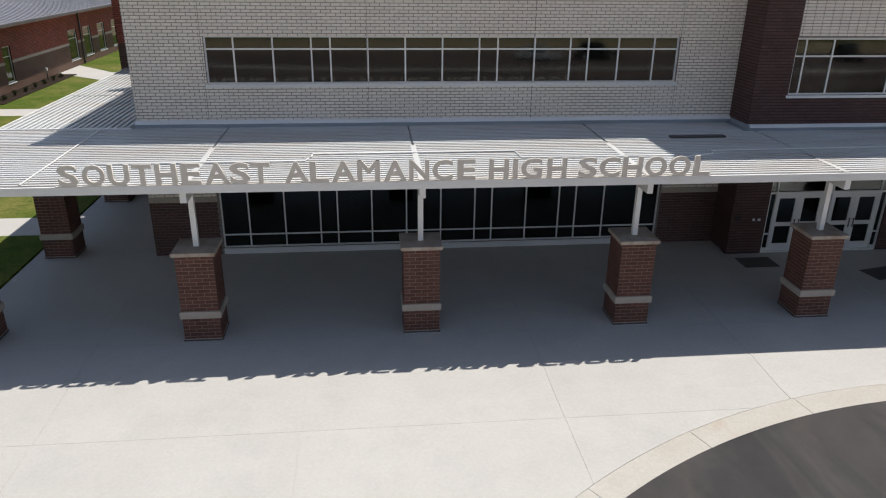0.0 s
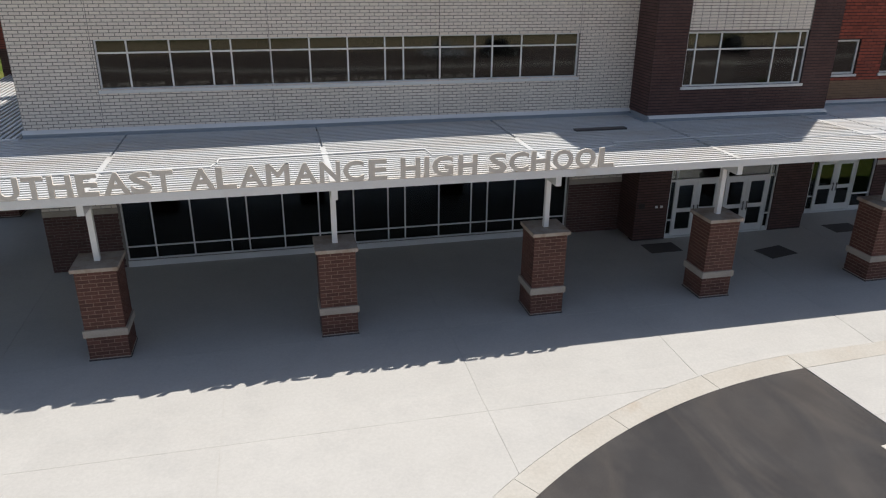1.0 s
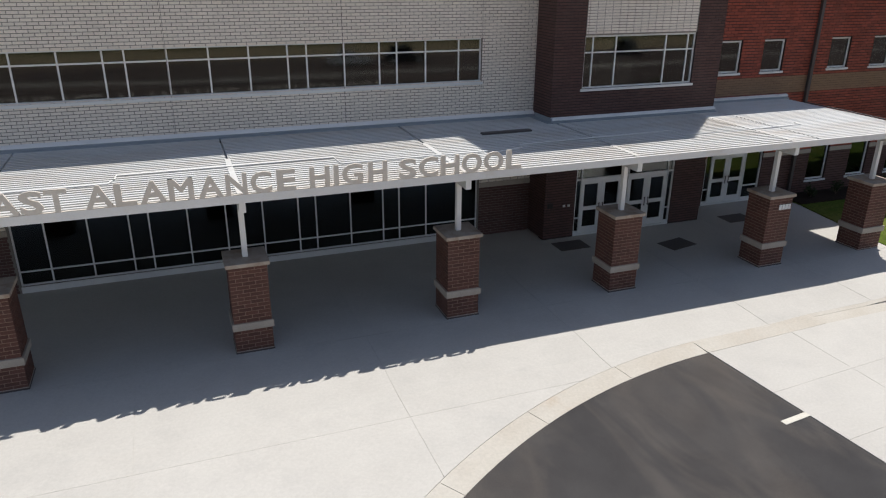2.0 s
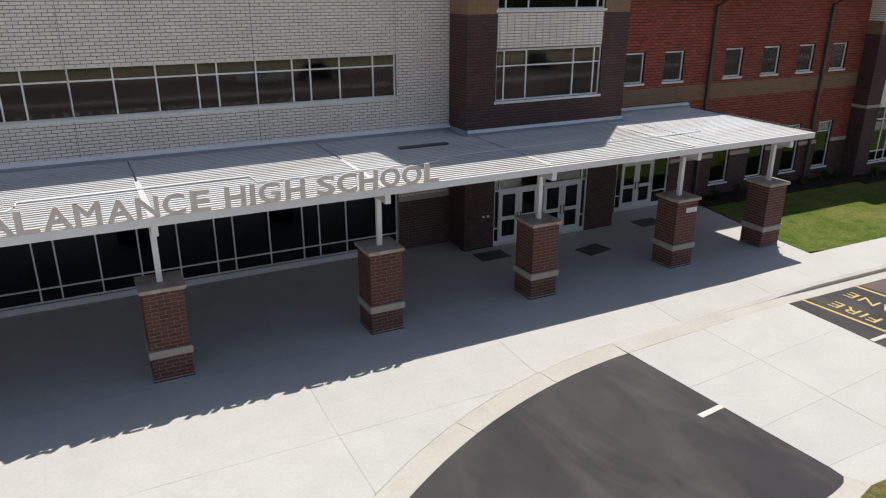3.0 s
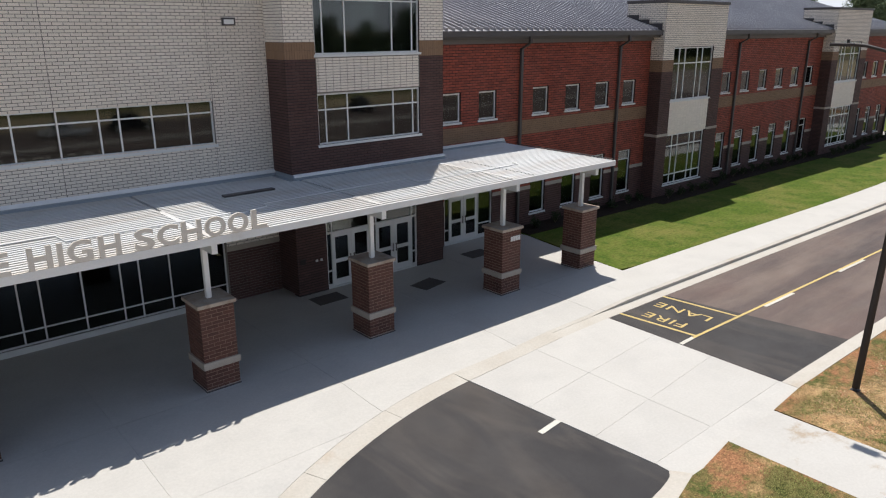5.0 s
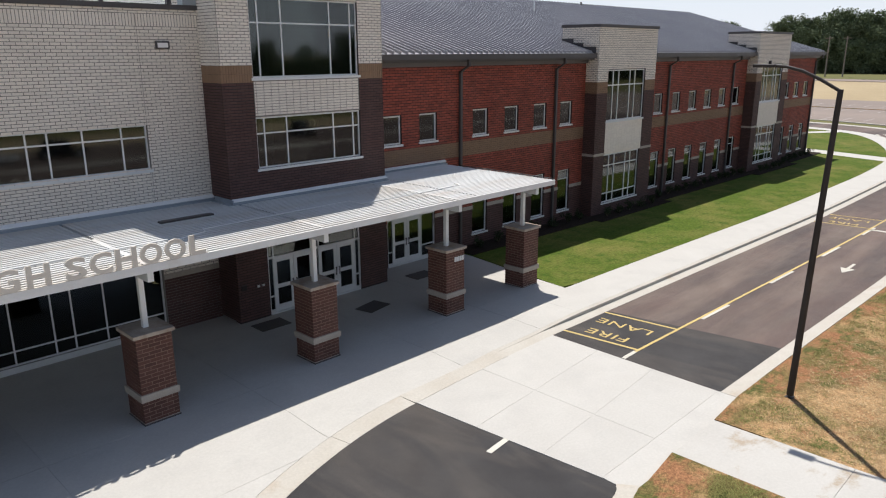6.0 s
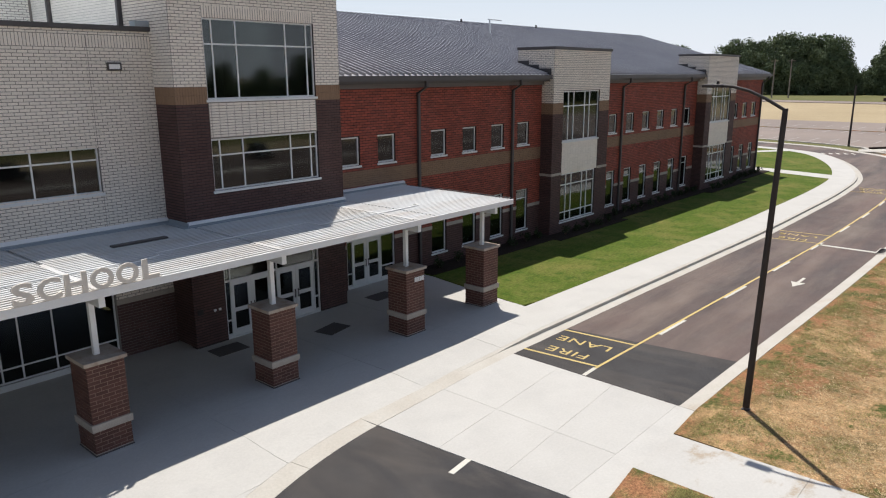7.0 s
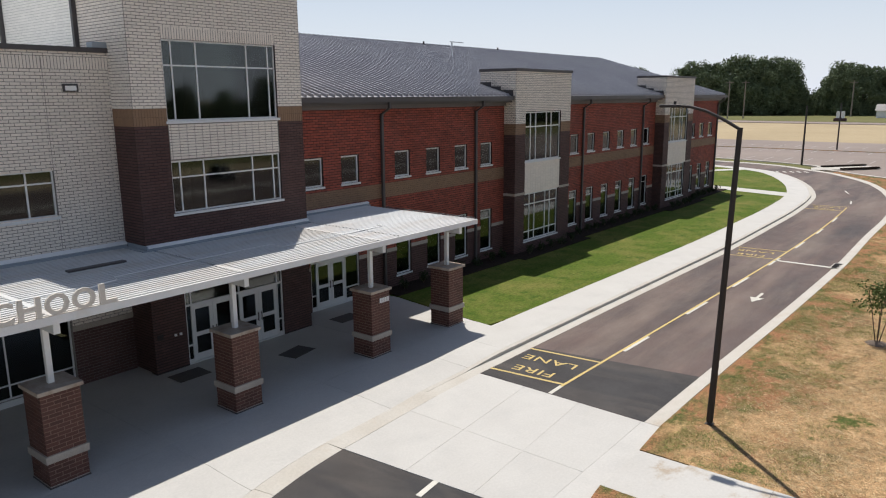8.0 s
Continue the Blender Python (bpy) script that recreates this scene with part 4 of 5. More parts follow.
for k in range(137):
    for yy in (0.75, 1.0):
        g = link("snow_guard", guard, DARK_METAL, roof) if guard else part("snow_guard", boxes((-0.09, 0.09, 0, 0.03, 0, 0.09)), DARK_METAL, roof)
        guard = g.data
        g.matrix_basis = pose(RX0 + 0.35 + 0.405 * k, EAVE_Y + yy, EAVE_Z + yy * slope.z / slope.y)
part("ridge_cap", boxes((RX0, RX1, RIDGE_Y - 0.15, RIDGE_Y + 0.15, RIDGE_Z + 0.02, RIDGE_Z + 0.07)), ROOF_METAL, roof)
for a, b in ((18.99, 35.72), (42.40, 58.58), (65.26, 74.95)):
    part("frieze_board", boxes((a, b, 6.15, 6.305, 8.97, 9.158)), EAVE, WING, "brown-grey metal frieze board")
    part("gutter", boxes((a, b, 5.58, 5.75, 9.27, 9.52), (a, b, 5.75, 6.31, 9.16, 9.30)), DARK_METAL, WING, "dark grey metal eaves gutter")
for x in (25.03, 32.76, 45.7, 55.95, 74.3):
    d = boxes((x - 0.07, x + 0.07, 6.15, 6.28, 0.0, 8.75), (x - 0.07, x + 0.07, 5.62, 5.75, 9.0, 9.32))
    a = solid(d, x - 0.07, x + 0.07, 5.62, 5.75, 8.7, 9.0)
    for vert in a[:4]:
        vert.co.y += 0.52
    part("downspout", d, DARK_METAL, WING, "dark grey metal downspout")
mast = part("roof_mast", boxes((42.65, 42.73, 15.56, 15.64, 12.2, 13.42)), FRAME, roof, "pale grey metal mast")
part("mast_arm", boxes((42.5, 44.1, 15.57, 15.63, 13.42, 13.48)), FRAME, mast)
for x in (43.65, 53.8):
    bm = bmesh.new()
    bmesh.ops.create_cone(bm, cap_ends=True, segments=12, radius1=0.08, radius2=0.07, depth=0.6)
    bmesh.ops.translate(bm, verts=bm.verts[:], vec=(x, 19.1, 13.42))
    part("roof_vent", bm, DARK_METAL, roof)


for a, b in T2:
    f, tw_y = south(5.5), 5.5
    wu, wlo = (a + 1.11, b - 1.27, 5.6, 8.58), (a + 1.08, b - 1.44, 0.66, 3.62)
    pn = (wu[0], wu[1], 3.62, 5.6)
    body = part("bay", pierced(f, a, b, 0, 10.96, [wu, wlo, pn], 0.35), DARK_MORTAR, WING, "projecting brick bay with tall windows and cream top")
    part("bay_side", boxes((a, a + 0.35, 5.85, 8.05, 0, 10.96)), DARK_MORTAR, WING)
    part("bay_side", boxes((b - 0.35, b, 5.85, 8.05, 0, 10.96)), DARK_MORTAR, WING)
    up = part("bay_top", boxes((a - 0.002, b + 0.002, 5.497, 8.05, 8.6, 10.96)), WHITE_MORTAR, WING)
    for fc, lo, hi, holes in ((f, a, b, [wu, wlo, pn]), (west(a), 5.5, 8.05, []), (east(b), 5.5, 8.05, [])):
        brickwork(fc, body, courses(lo, hi, 0, 7.26, holes, 0.305, 0.1016, 0.01, bed=0.026), DARK_BRICK)
        brickwork(fc, body, courses(lo, hi, 7.26, 7.9, holes, 0.305, 0.1016, 0.006, bed=0.007), TAN_BRICK)
        brickwork(fc, up, courses(lo, hi, 7.9, 10.96, holes, 0.305, 0.1016), WHITE_BRICK)
        if holes:
            for p, q in ((lo, wu[0]), (wu[1], hi)):
                part("stone_band", fc.box((p, q, -0.02, 0.04, 3.6, 3.75)), STONE, body)
        else:
            part("stone_band", fc.box((lo, WING_Y, -0.02, 0.04, 3.6, 3.75)), STONE, body)
    sp = part("spandrel", f.box((pn[0], pn[1], -0.2, -0.01, 3.63, 5.5)), WHITE_BRICK, WING, "cream brick spandrel panel")
    brickwork(Face(0, 5.51, 1, 0, 0, -1), sp, courses(pn[0] + 0.02, pn[1] - 0.02, 3.65, 5.48, [], 0.305, 0.1016, stack=True), WHITE_BRICK)
    part("parapet_cap", boxes((a - 0.06, b + 0.06, 5.42, 8.1, 10.962, 11.12)), DARK_METAL, WING)
    part("stepped_flashing", boxes((a - 0.05, a - 0.012, 7.25, 8.05, 9.85, 10.34), (a - 0.05, a - 0.012, 6.56, 7.25, 9.65, 10.1), (a - 0.05, a - 0.012, 5.68, 6.56, 9.5, 9.89)), DARK_METAL, WING)
    bars = [wu[0] + p for p in (0.7, 1.31, 2.6, 3.18)]
    window(WING, f, *wu, bars, (7.69,), back=0.1, sill=True, bar=0.07, slim=0.07)
    window(WING, f, *wlo, bars, (1.22, 2.93), back=0.1, sill=True, bar=0.07, slim=0.07)

# ---- the low wing beyond the side lawn ----
LOWWING = thing("low_school_wing", "single-storey red brick wing with grey metal roof", "school building")
lw = east(-27.0)
wins = [(38.9, 40.2), (51.4, 53.5), (55.1, 57.1), (59.0, 61.0), (63.2, 65.0)]
hl = [(a, b, 0.62, 3.2) for a, b in wins]
wl_ = part("wall", pierced(lw, 25, 90, 0, 4.8, hl, 0.35), RED_MORTAR, LOWWING)
brickwork(lw, wl_, courses(25, 90, 0, 1.95, hl, 0.305, 0.1016), BROWN_BRICK)
brickwork(lw, wl_, courses(25, 90, 2.15, 4.8, hl, 0.305, 0.1016, 0.01, bed=0.026), RED_BRICK)
u = 25
for a, b in wins + [(90, 90)]:
    part("stone_band", lw.box((u, a, -0.02, 0.03, 1.95, 2.15)), STONE, wl_)
    u = b
for a, b in wins:
    window(LOWWING, lw, a, b, 0.62, 3.2, zs=(2.45,), back=0.11, bar=0.08)
part("interior_wall", boxes((-33, -32.9, 25, 90, 0, 4.7)), INSIDE, LOWWING)
bm = bmesh.new()
v = [bm.verts.new(p) for p in ((-25.7, 24, 4.98), (-25.7, 91, 4.98), (-40, 91, 8.46), (-40, 24, 8.46), (-25.7, 24, 4.8), (-25.7, 91, 4.8), (-40, 91, 4.8), (-40, 24, 4.8))]
for f in ((0, 1, 2, 3), (0, 4, 5, 1), (4, 7, 6, 5), (1, 5, 6, 2), (0, 3, 7, 4), (3, 2, 6, 7)):
    bm.faces.new([v[i] for i in f])
lroof = part("roof", bm, ROOF_METAL, LOWWING, "grey standing seam metal roof")
length = math.hypot(14.3, 3.48)
mesh = None
for k in range(110):
    s = part("seam", boxes((-0.016, 0.016, 0, length, 0, 0.05)), ROOF_METAL, lroof) if mesh is None else link("seam", mesh, ROOF_METAL, lroof)
    mesh = s.data
    s.matrix_basis = pose(-25.7, 24.3 + 0.6 * k, 4.98) @ pose(0, 0, 0, 0, 0, 90) @ pose(0, 0, 0, math.degrees(math.atan2(3.48, 14.3)))
part("gutter", boxes((-25.7, -25.52, 24, 91, 4.76, 4.96)), DARK_METAL, LOWWING)
for y in (54.3,):
    part("downspout", boxes((-26.98, -26.86, y - 0.06, y + 0.06, 0, 4.8)), DARK_METAL, LOWWING)
# the dark red return behind the side canopy
RET = thing("school_rear_wing", "dark red brick wall behind the side canopy", "school building")
rf = south(19.6)
rw = part("wall", pierced(rf, -12.68, -8.6, 0, 10.5, [], 0.35), RED_MORTAR, RET)
brickwork(rf, rw, courses(-12.68, -8.6, 0, 5.6, [], 0.305, 0.1016, 0.01, bed=0.026), DARK_BRICK)
brickwork(rf, rw, courses(-12.68, -8.6, 5.6, 10.5, [], 0.305, 0.1016, 0.01, bed=0.026), RED_BRICK)
part("side_wall", boxes((-12.68, -12.33, 19.95, 40, 0, 10.5)), RED_BRICK, RET)

# ---- brick columns ----
CW = 1.0


def brick_column(x, label, numbered=False):
    ob = thing("brick_column", label, "column", "brick columns under the canopy", at=(x, 0, FLOOR))
    part("core", boxes((0.015, CW - 0.015, 0.015, CW - 0.015, 0, 2.48)), PIER_MORTAR, ob)
    part("base_course", boxes((-0.012, CW + 0.012, -0.012, CW + 0.012, 0, 0.03)), DARK_METAL, ob)
    part("base_line", boxes((-0.006, CW + 0.006, -0.006, CW + 0.006, 0.05, 0.066)), STONE, ob, "thin pale base line")
    bm = soft_box(-0.04, CW + 0.04, -0.04, CW + 0.04, 0.68, 0.885, 0.012)
    part("stone_band", bm, STONE, ob, "pale cast stone band")
    bm = soft_box(-0.06, CW + 0.06, -0.06, CW + 0.06, 2.475, 2.58, 0.012)
    part("cap", bm, CAP_STONE, ob, "pale cast stone cap")
    return ob


COLS = [(-11.8, "red-brown brick column with stone cap at the plaza edge"), (-5.85, "red-brown brick column with stone cap and stone band"), (0.07, "red-brown brick column with stone cap and stone band"),
        (6.07, "red-brown brick column with stone cap and stone band"), (11.59, "dark red-brown brick column before the entrance doors"),
        (17.63, "dark red-brown brick column with plain number bars"), (22.25, "dark red-brown brick column at the lawn")]
PILLARS = [brick_column(x, lab) for x, lab in COLS]
for y in (6.2, 12.3):
    ob = brick_column(-11.85, "red-brown brick column under the side canopy")
    ob.location.y = y
    PILLARS.append(ob)
part("number_bar", boxes(*[(0.42 + k * 0.13, 0.52 + k * 0.13, -0.035, -0.012, 2.06, 2.24) for k in range(4)]), WHITE_METAL, PILLARS[5], "four plain pale bars")

# ---- the canopy ----
CANOPY = thing("entrance_canopy", "white ribbed aluminium canopy on slim posts over the plaza", "canopy")
FY, CX0, CX1, DZ = -0.35, -12.35, 23.8, 4.45


def ribbed(x0, x1, y0, y1, z, pitch=0.196, high=0.115, along="x"):
    """Pans and ribs as one folded sheet."""
    prof, y = [], y0
    while y < y1 - 0.01:
        if high < 0.05:
            prof += [(y, 0), (y + pitch * 0.3, 0), (y + pitch * 0.4, high), (y + pitch * 0.9, high)]
        else:
            prof += [(y - pitch * 0.06, 0), (y + pitch * 0.6, 0), (y + pitch * 0.48, high), (y + pitch * 0.99, high)]
        y += pitch
    prof = [(min(p, y1), h) for p, h in prof]
    bm = bmesh.new()
    rows = []
    for x in (x0, x1):
        rows.append([bm.verts.new((x, p, z - high + h) if along == "x" else (p, x, z - high + h)) for p, h in prof])
        rows.append([bm.verts.new((x, p, z - high + h - 0.02) if along == "x" else (p, x, z - high + h - 0.02)) for p, h in prof])
    for a, b in ((0, 2), (1, 3), (0, 1), (2, 3)):
        for i in range(len(prof) - 1):
            bm.faces.new((rows[a][i], rows[a][i + 1], rows[b][i + 1], rows[b][i]))
    return bm


def back_of(x):
    return WALL_Y - 0.2 if x < 11.6 else TOWER_Y - 0.16 if x < 18.8 else WING_Y - 0.16


cuts = [CX0, -5.26, 0.55, 6.5, 11.98, 17.93, 18.97, CX1]
for a, b in zip(cuts, cuts[1:]):
    gap = 0.06 if 11.98 in (a, b) else 0.028
    part("deck_panel", ribbed(a + gap, b - gap, FY + 0.08, back_of((a + b) / 2), DZ, high=0.025 if a > 17 else 0.075 if a > 11 else 0.11), DECK, CANOPY)
for x, front in ((-5.26, 3.3), (0.55, 3.3), (6.5, 3.3), (11.98, 1.2), (17.93, 5.0)):
    part("seam_channel", boxes((x - 0.09, x + 0.09, front, back_of(x), DZ - 0.16, DZ - 0.13)), DECK, CANOPY)
    part("seam_plate", boxes((x - 0.075, x + 0.075, FY + 0.1, min(front, back_of(x)), DZ - 0.02, DZ + 0.006)), DECK, CANOPY)
for a, b, y0, y1 in ((CX1 - 0.1, CX1 - 0.05, FY + 0.1, 5.0),):
    part("edge_rail", boxes((a, b, y0, y1, DZ + 0.03, DZ + 0.06)), DARK_METAL, CANOPY, "thin dark metal rail along the deck edge")
part("fascia", boxes((CX0, CX1, FY, FY + 0.07, 4.235, 4.44)), WHITE_METAL, CANOPY, "white painted fascia beam")
part("fascia", boxes((CX1 - 0.07, CX1, FY + 0.072, 6.15, 4.22, 4.41)), WHITE_METAL, CANOPY)
# added unseen sheet below the deck; its dark colour deepens the floor's shade
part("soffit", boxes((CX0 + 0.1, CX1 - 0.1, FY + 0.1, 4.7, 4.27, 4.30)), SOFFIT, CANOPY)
for a, b, y in ((-8.2, 11.82, WALL_Y), (11.82, 18.96, TOWER_Y), (18.99, 24.0, WING_Y)):
    low, up = (0.1, 0.21) if y == WALL_Y else (0.07, 0.17)
    # upright faces carry their blue shade as colour, below the white coping
    part("flashing", boxes((a, b, y - 0.2, y - 0.012, DZ - 0.06, DZ + 0.02), (a, b, y - 0.1, y - 0.012, DZ + 0.021, DZ + low)), FLASH, CANOPY, "pale metal wall flashing")
    bm = boxes((a, b, y - 0.13, y - 0.012, DZ + low + 0.002, DZ + up))
    for v in bm.verts:
        if v.co.z > DZ + up - 0.01 and v.co.y < y - 0.1:
            v.co.y, v.co.z = y - 0.12, DZ + low + 0.04
    part("coping_strip", bm, WHITE_METAL, CANOPY, "white sloped metal coping")
part("flashing", boxes((TX0 - 0.2, TX0 - 0.012, TOWER_Y - 0.19, WALL_Y - 0.21, DZ - 0.06, DZ + 0.02), (TX0 - 0.05, TX0 - 0.012, TOWER_Y - 0.19, WALL_Y - 0.21, DZ + 0.021, DZ + 0.17)), FLASH, CANOPY)
for y0, y1 in ((6.0, 11.9), (12.05, 19.4)):
    part("deck_panel", ribbed(y0, y1, CX0, -8.3, DZ, along="y"), DECK, CANOPY)
part("edge_trim", boxes((CX0 - 0.06, CX0, FY, 19.5, 4.25, 4.47)), WHITE_METAL, CANOPY)
part("edge_trim", boxes((CX0, -8.3, 5.9, 5.99, DZ - 0.03, DZ + 0.03)), WHITE_METAL, CANOPY)
part("light_trough", soft_box(8.72, 10.52, 3.74, 3.98, DZ + 0.002, DZ + 0.06, 0.01), DARK_METAL, CANOPY, "dark grey metal trough")
for x, _ in COLS:
    part("post", boxes((x + CW / 2 - 0.07, x + CW / 2 + 0.07, CW / 2 - 0.07, CW / 2 + 0.07, 2.53, 4.24)), WHITE_METAL, CANOPY, "white square post")
    part("beam", boxes((x + CW / 2 - 0.08, x + CW / 2 + 0.08, -0.24, 4.6, 3.95, 4.29)), WHITE_METAL, CANOPY)
for y in (6.2, 12.3):
    part("post", boxes((-11.85 + CW / 2 - 0.07, -11.85 + CW / 2 + 0.07, y + CW / 2 - 0.07, y + CW / 2 + 0.07, 2.53, 4.38)), WHITE_METAL, CANOPY)


def pipe(name, points, r, material, parent):
    c = bpy.data.curves.new(name, "CURVE")
    c.dimensions, c.bevel_depth, c.bevel_resolution = "3D", r, 2
    s = c.splines.new("POLY")
    s.points.add(len(points) - 1)
    for p, q in zip(s.points, points):
        p.co = (*q, 1)
    o = new(name, c)
    mesh = bpy.data.meshes.new_from_object(o.evaluated_get(bpy.context.evaluated_depsgraph_get()))
    bpy.data.objects.remove(o)
    return link(name, mesh, material, parent)


ZC = DZ + 0.022
pipe("conduit", [(-9.2, 5.8, ZC), (-9.15, 2.0, ZC), (-9.12, -0.2, ZC)], 0.02, WHITE_METAL, CANOPY)
pipe("conduit", [(-2.36, 2.0, ZC), (-2.33, 2.38, ZC), (3.44, 2.4, ZC), (3.5, 1.64, ZC), (7.95, 1.66, ZC)], 0.022, WHITE_METAL, CANOPY)
pipe("conduit", [(-8.1, 1.6, ZC), (-2.5, 1.64, ZC), (-2.42, 1.9, ZC)], 0.022, WHITE_METAL, CANOPY)
pipe("conduit", [(8.0, 1.4, ZC), (9.15, 1.75, ZC), (9.25, 2.1, ZC), (15.0, 2.28, ZC), (15.0, 1.58, ZC), (17.2, 1.5, ZC), (20.1, 1.66, ZC), (20.1, 1.95, ZC)], 0.022, WHITE_METAL, CANOPY)

# ---- the sign ----
SIGN = thing("sign", "grey metal capital letters standing on the canopy edge", "sign")
ROW = [("S", -8.15, 0.46), ("O", -7.59, 0.52), ("U", -7.0, 0.5), ("T", -6.43, 0.45), ("H", -5.9, 0.5), ("E", -5.3, 0.46), ("A", -4.74, 0.58), ("S", -4.15, 0.48), ("T", -3.64, 0.46),
       ("A", -2.84, 0.58), ("L", -2.22, 0.46), ("A", -1.69, 0.58), ("M", -1.06, 0.56), ("A", -0.4, 0.56), ("N", 0.23, 0.5), ("C", 0.81, 0.51), ("E", 1.44, 0.46),
       ("H", 2.25, 0.5), ("I", 2.86, 0.12), ("G", 3.07, 0.54), ("H", 3.75, 0.5), ("S", 4.57, 0.48), ("C", 5.12, 0.53), ("H", 5.73, 0.52), ("O", 6.33, 0.57), ("O", 6.97, 0.57), ("L", 7.64, 0.44)]
CAP, LIFT = 0.53, 4.425
for ch, left, wide in ROW:
    o = words(ch, 1.0, pose(0, 0, 0, 90), LETTER, "letter", 0.06, parent=SIGN, bold=0.0 if ch == "M" else 0.026)
    if ch == "M":
        bm = bmesh.new()
        for k in (-2, -1, 0, 1, 2):
            m = o.data.copy()
            m.transform(Matrix.Translation((0.014 * k, 0.0012 * k, 0)))
            bm.from_mesh(m)
        bm.to_mesh(o.data)
        bm.free()
    xs, zs = [v.co.x for v in o.data.vertices], [v.co.z for v in o.data.vertices]
    o.data.transform(Matrix.Diagonal((wide / (max(xs) - min(xs)), 1, CAP / (max(zs) - min(zs)), 1)) @ Matrix.Translation((-min(xs), 0, -min(zs))))
    o.location = (left, FY + 0.036, LIFT + 0.025)
part("base_rail", boxes((-8.25, 8.12, FY + 0.002, FY + 0.068, 4.442, LIFT + 0.032)), LETTER, SIGN, "long grey metal mounting rail")

# ---- fixtures ----
light = thing("wall_light", "small square wall light on cream brick", "wall light")
part("housing", soft_box(10.23, 10.69, 6.06, 6.17, 9.74, 9.99, 0.015), DARK_METAL, light)
part("lens", boxes((10.27, 10.62, 6.045, 6.058, 9.78, 9.93)), WHITE_METAL, light, "white diffuser")
copy_thing(light, pose(2.20 - 10.23, 0, 0))
for x, y, r in ((12.55, 4.05, 0), (16.4, 2.85, 12), (20.6, 4.5, 0)):
    tagged(part("door_mat", soft_box(-0.62, 0.62, -0.42, 0.42, 0.0, 0.014, 0.006), BLACK), "dark ribbed mat on the plaza floor", "mat", "mats at the doors").matrix_basis = pose(x, y, FLOOR + 0.001, 0, 0, r)
for k, (x, w) in enumerate(((12.02, 0.11), (12.61, 0.045), (12.81, 0.045))):
    tagged(part("wall_box", soft_box(x - w, x + w, TOWER_Y - 0.06, TOWER_Y - 0.008, 1.2, 1.2 + 1.8 * w, 0.008), BROWN_METAL if k == 0 else FRAME), "small wall-mounted call box beside the doors", "call box")

# ---- street lamp ----
def street_lamp(x, y, high, label, arm=1.6, lean=(0, 0), r=0.1):
    ob = thing("street_lamp", label, "street lamp", at=(x, y, 0))
    bm = bmesh.new()
    ret = bmesh.ops.create_cone(bm, cap_ends=True, segments=16, radius1=r, radius2=r * 0.72, depth=high)
    for v in bm.verts:
        v.co.z += high / 2
        v.co.x += lean[0] * v.co.z / high
        v.co.y += lean[1] * v.co.z / high
    part("pole", bm, BROWN_METAL, ob)
    part("base_plate", soft_box(-0.115, 0.115, -0.115, 0.115, -0.1, -0.06, 0.01), BROWN_METAL, ob)
    if arm:
        tx, ty = lean
        pipe("arm", [(tx, ty, high - 0.05), (tx, ty + arm * 0.3, high + 0.25), (tx, ty + arm * 0.55, high + 0.45), (tx, ty + arm * 0.8, high + 0.56), (tx, ty + arm, high + 0.58)], 0.045, BROWN_METAL, ob)
        bm = soft_box(tx - 0.14, tx + 0.14, ty + arm - 0.1, ty + arm + 0.5, high + 0.53, high + 0.62, 0.03)
        part("lamp_head", bm, BROWN_METAL, ob)
        part("photocell", boxes((tx - 0.03, tx + 0.03, ty + arm + 0.05, ty + arm + 0.11, high + 0.62, high + 0.71)), BROWN_METAL, ob)
    return ob


street_lamp(19.85, -11.7, 8.62, "tall dark bronze street lamp on dry grass", 1.78, (0.2, -0.17))
street_lamp(108, 5.2, 8.0, "thin dark lamp pole at the parking lot", 0, r=0.14)
street_lamp(142, 7.0, 8.0, "thin dark lamp pole at the parking lot", 0, r=0.14)


# ---- plants ----
def leaf_cloud(blobs, per, size, squash=1.0):
    """Many small leaf clumps scattered through uneven blobs (x, y, z, r)."""
    verts, faces = [], []
    for x, y, z, r in blobs:
        for _ in range(per):
            d = Vector((random.gauss(0, 1), random.gauss(0, 1), random.gauss(0, 1))).normalized() * r * (0.55 + 0.5 * random.random())
            c = Vector((x, y, z)) + Vector((d.x, d.y, d.z * squash))
            a = Vector((random.gauss(0, 1), random.gauss(0, 1), random.gauss(0, 1))).normalized()
            b = a.cross(Vector((random.gauss(0, 1), random.gauss(0, 1), random.gauss(0, 1)))).normalized()
            s, i = size * (0.6 + 0.8 * random.random()), len(verts)
            verts += [c - a * s, c + b * s * 0.6, c + a * s, c - b * s * 0.6]
            faces.append((i, i + 1, i + 2, i + 3))
    mesh = bpy.data.meshes.new("crown")
    mesh.from_pydata(verts, [], faces)
    return mesh


def tapered(bm, a, b, r0, r1, seg=7):
    a, b = Vector(a), Vector(b)
    q = (b - a).to_track_quat("Z", "Y").to_matrix()
    rows = [[bm.verts.new(p + q @ Vector((math.cos(k * 2 * math.pi / seg) * r, math.sin(k * 2 * math.pi / seg) * r, 0))) for k in range(seg)] for p, r in ((a, r0), (b, r1))]
    for k in range(seg):
        bm.faces.new((rows[0][k], rows[0][(k + 1) % seg], rows[1][(k + 1) % seg], rows[1][k]))


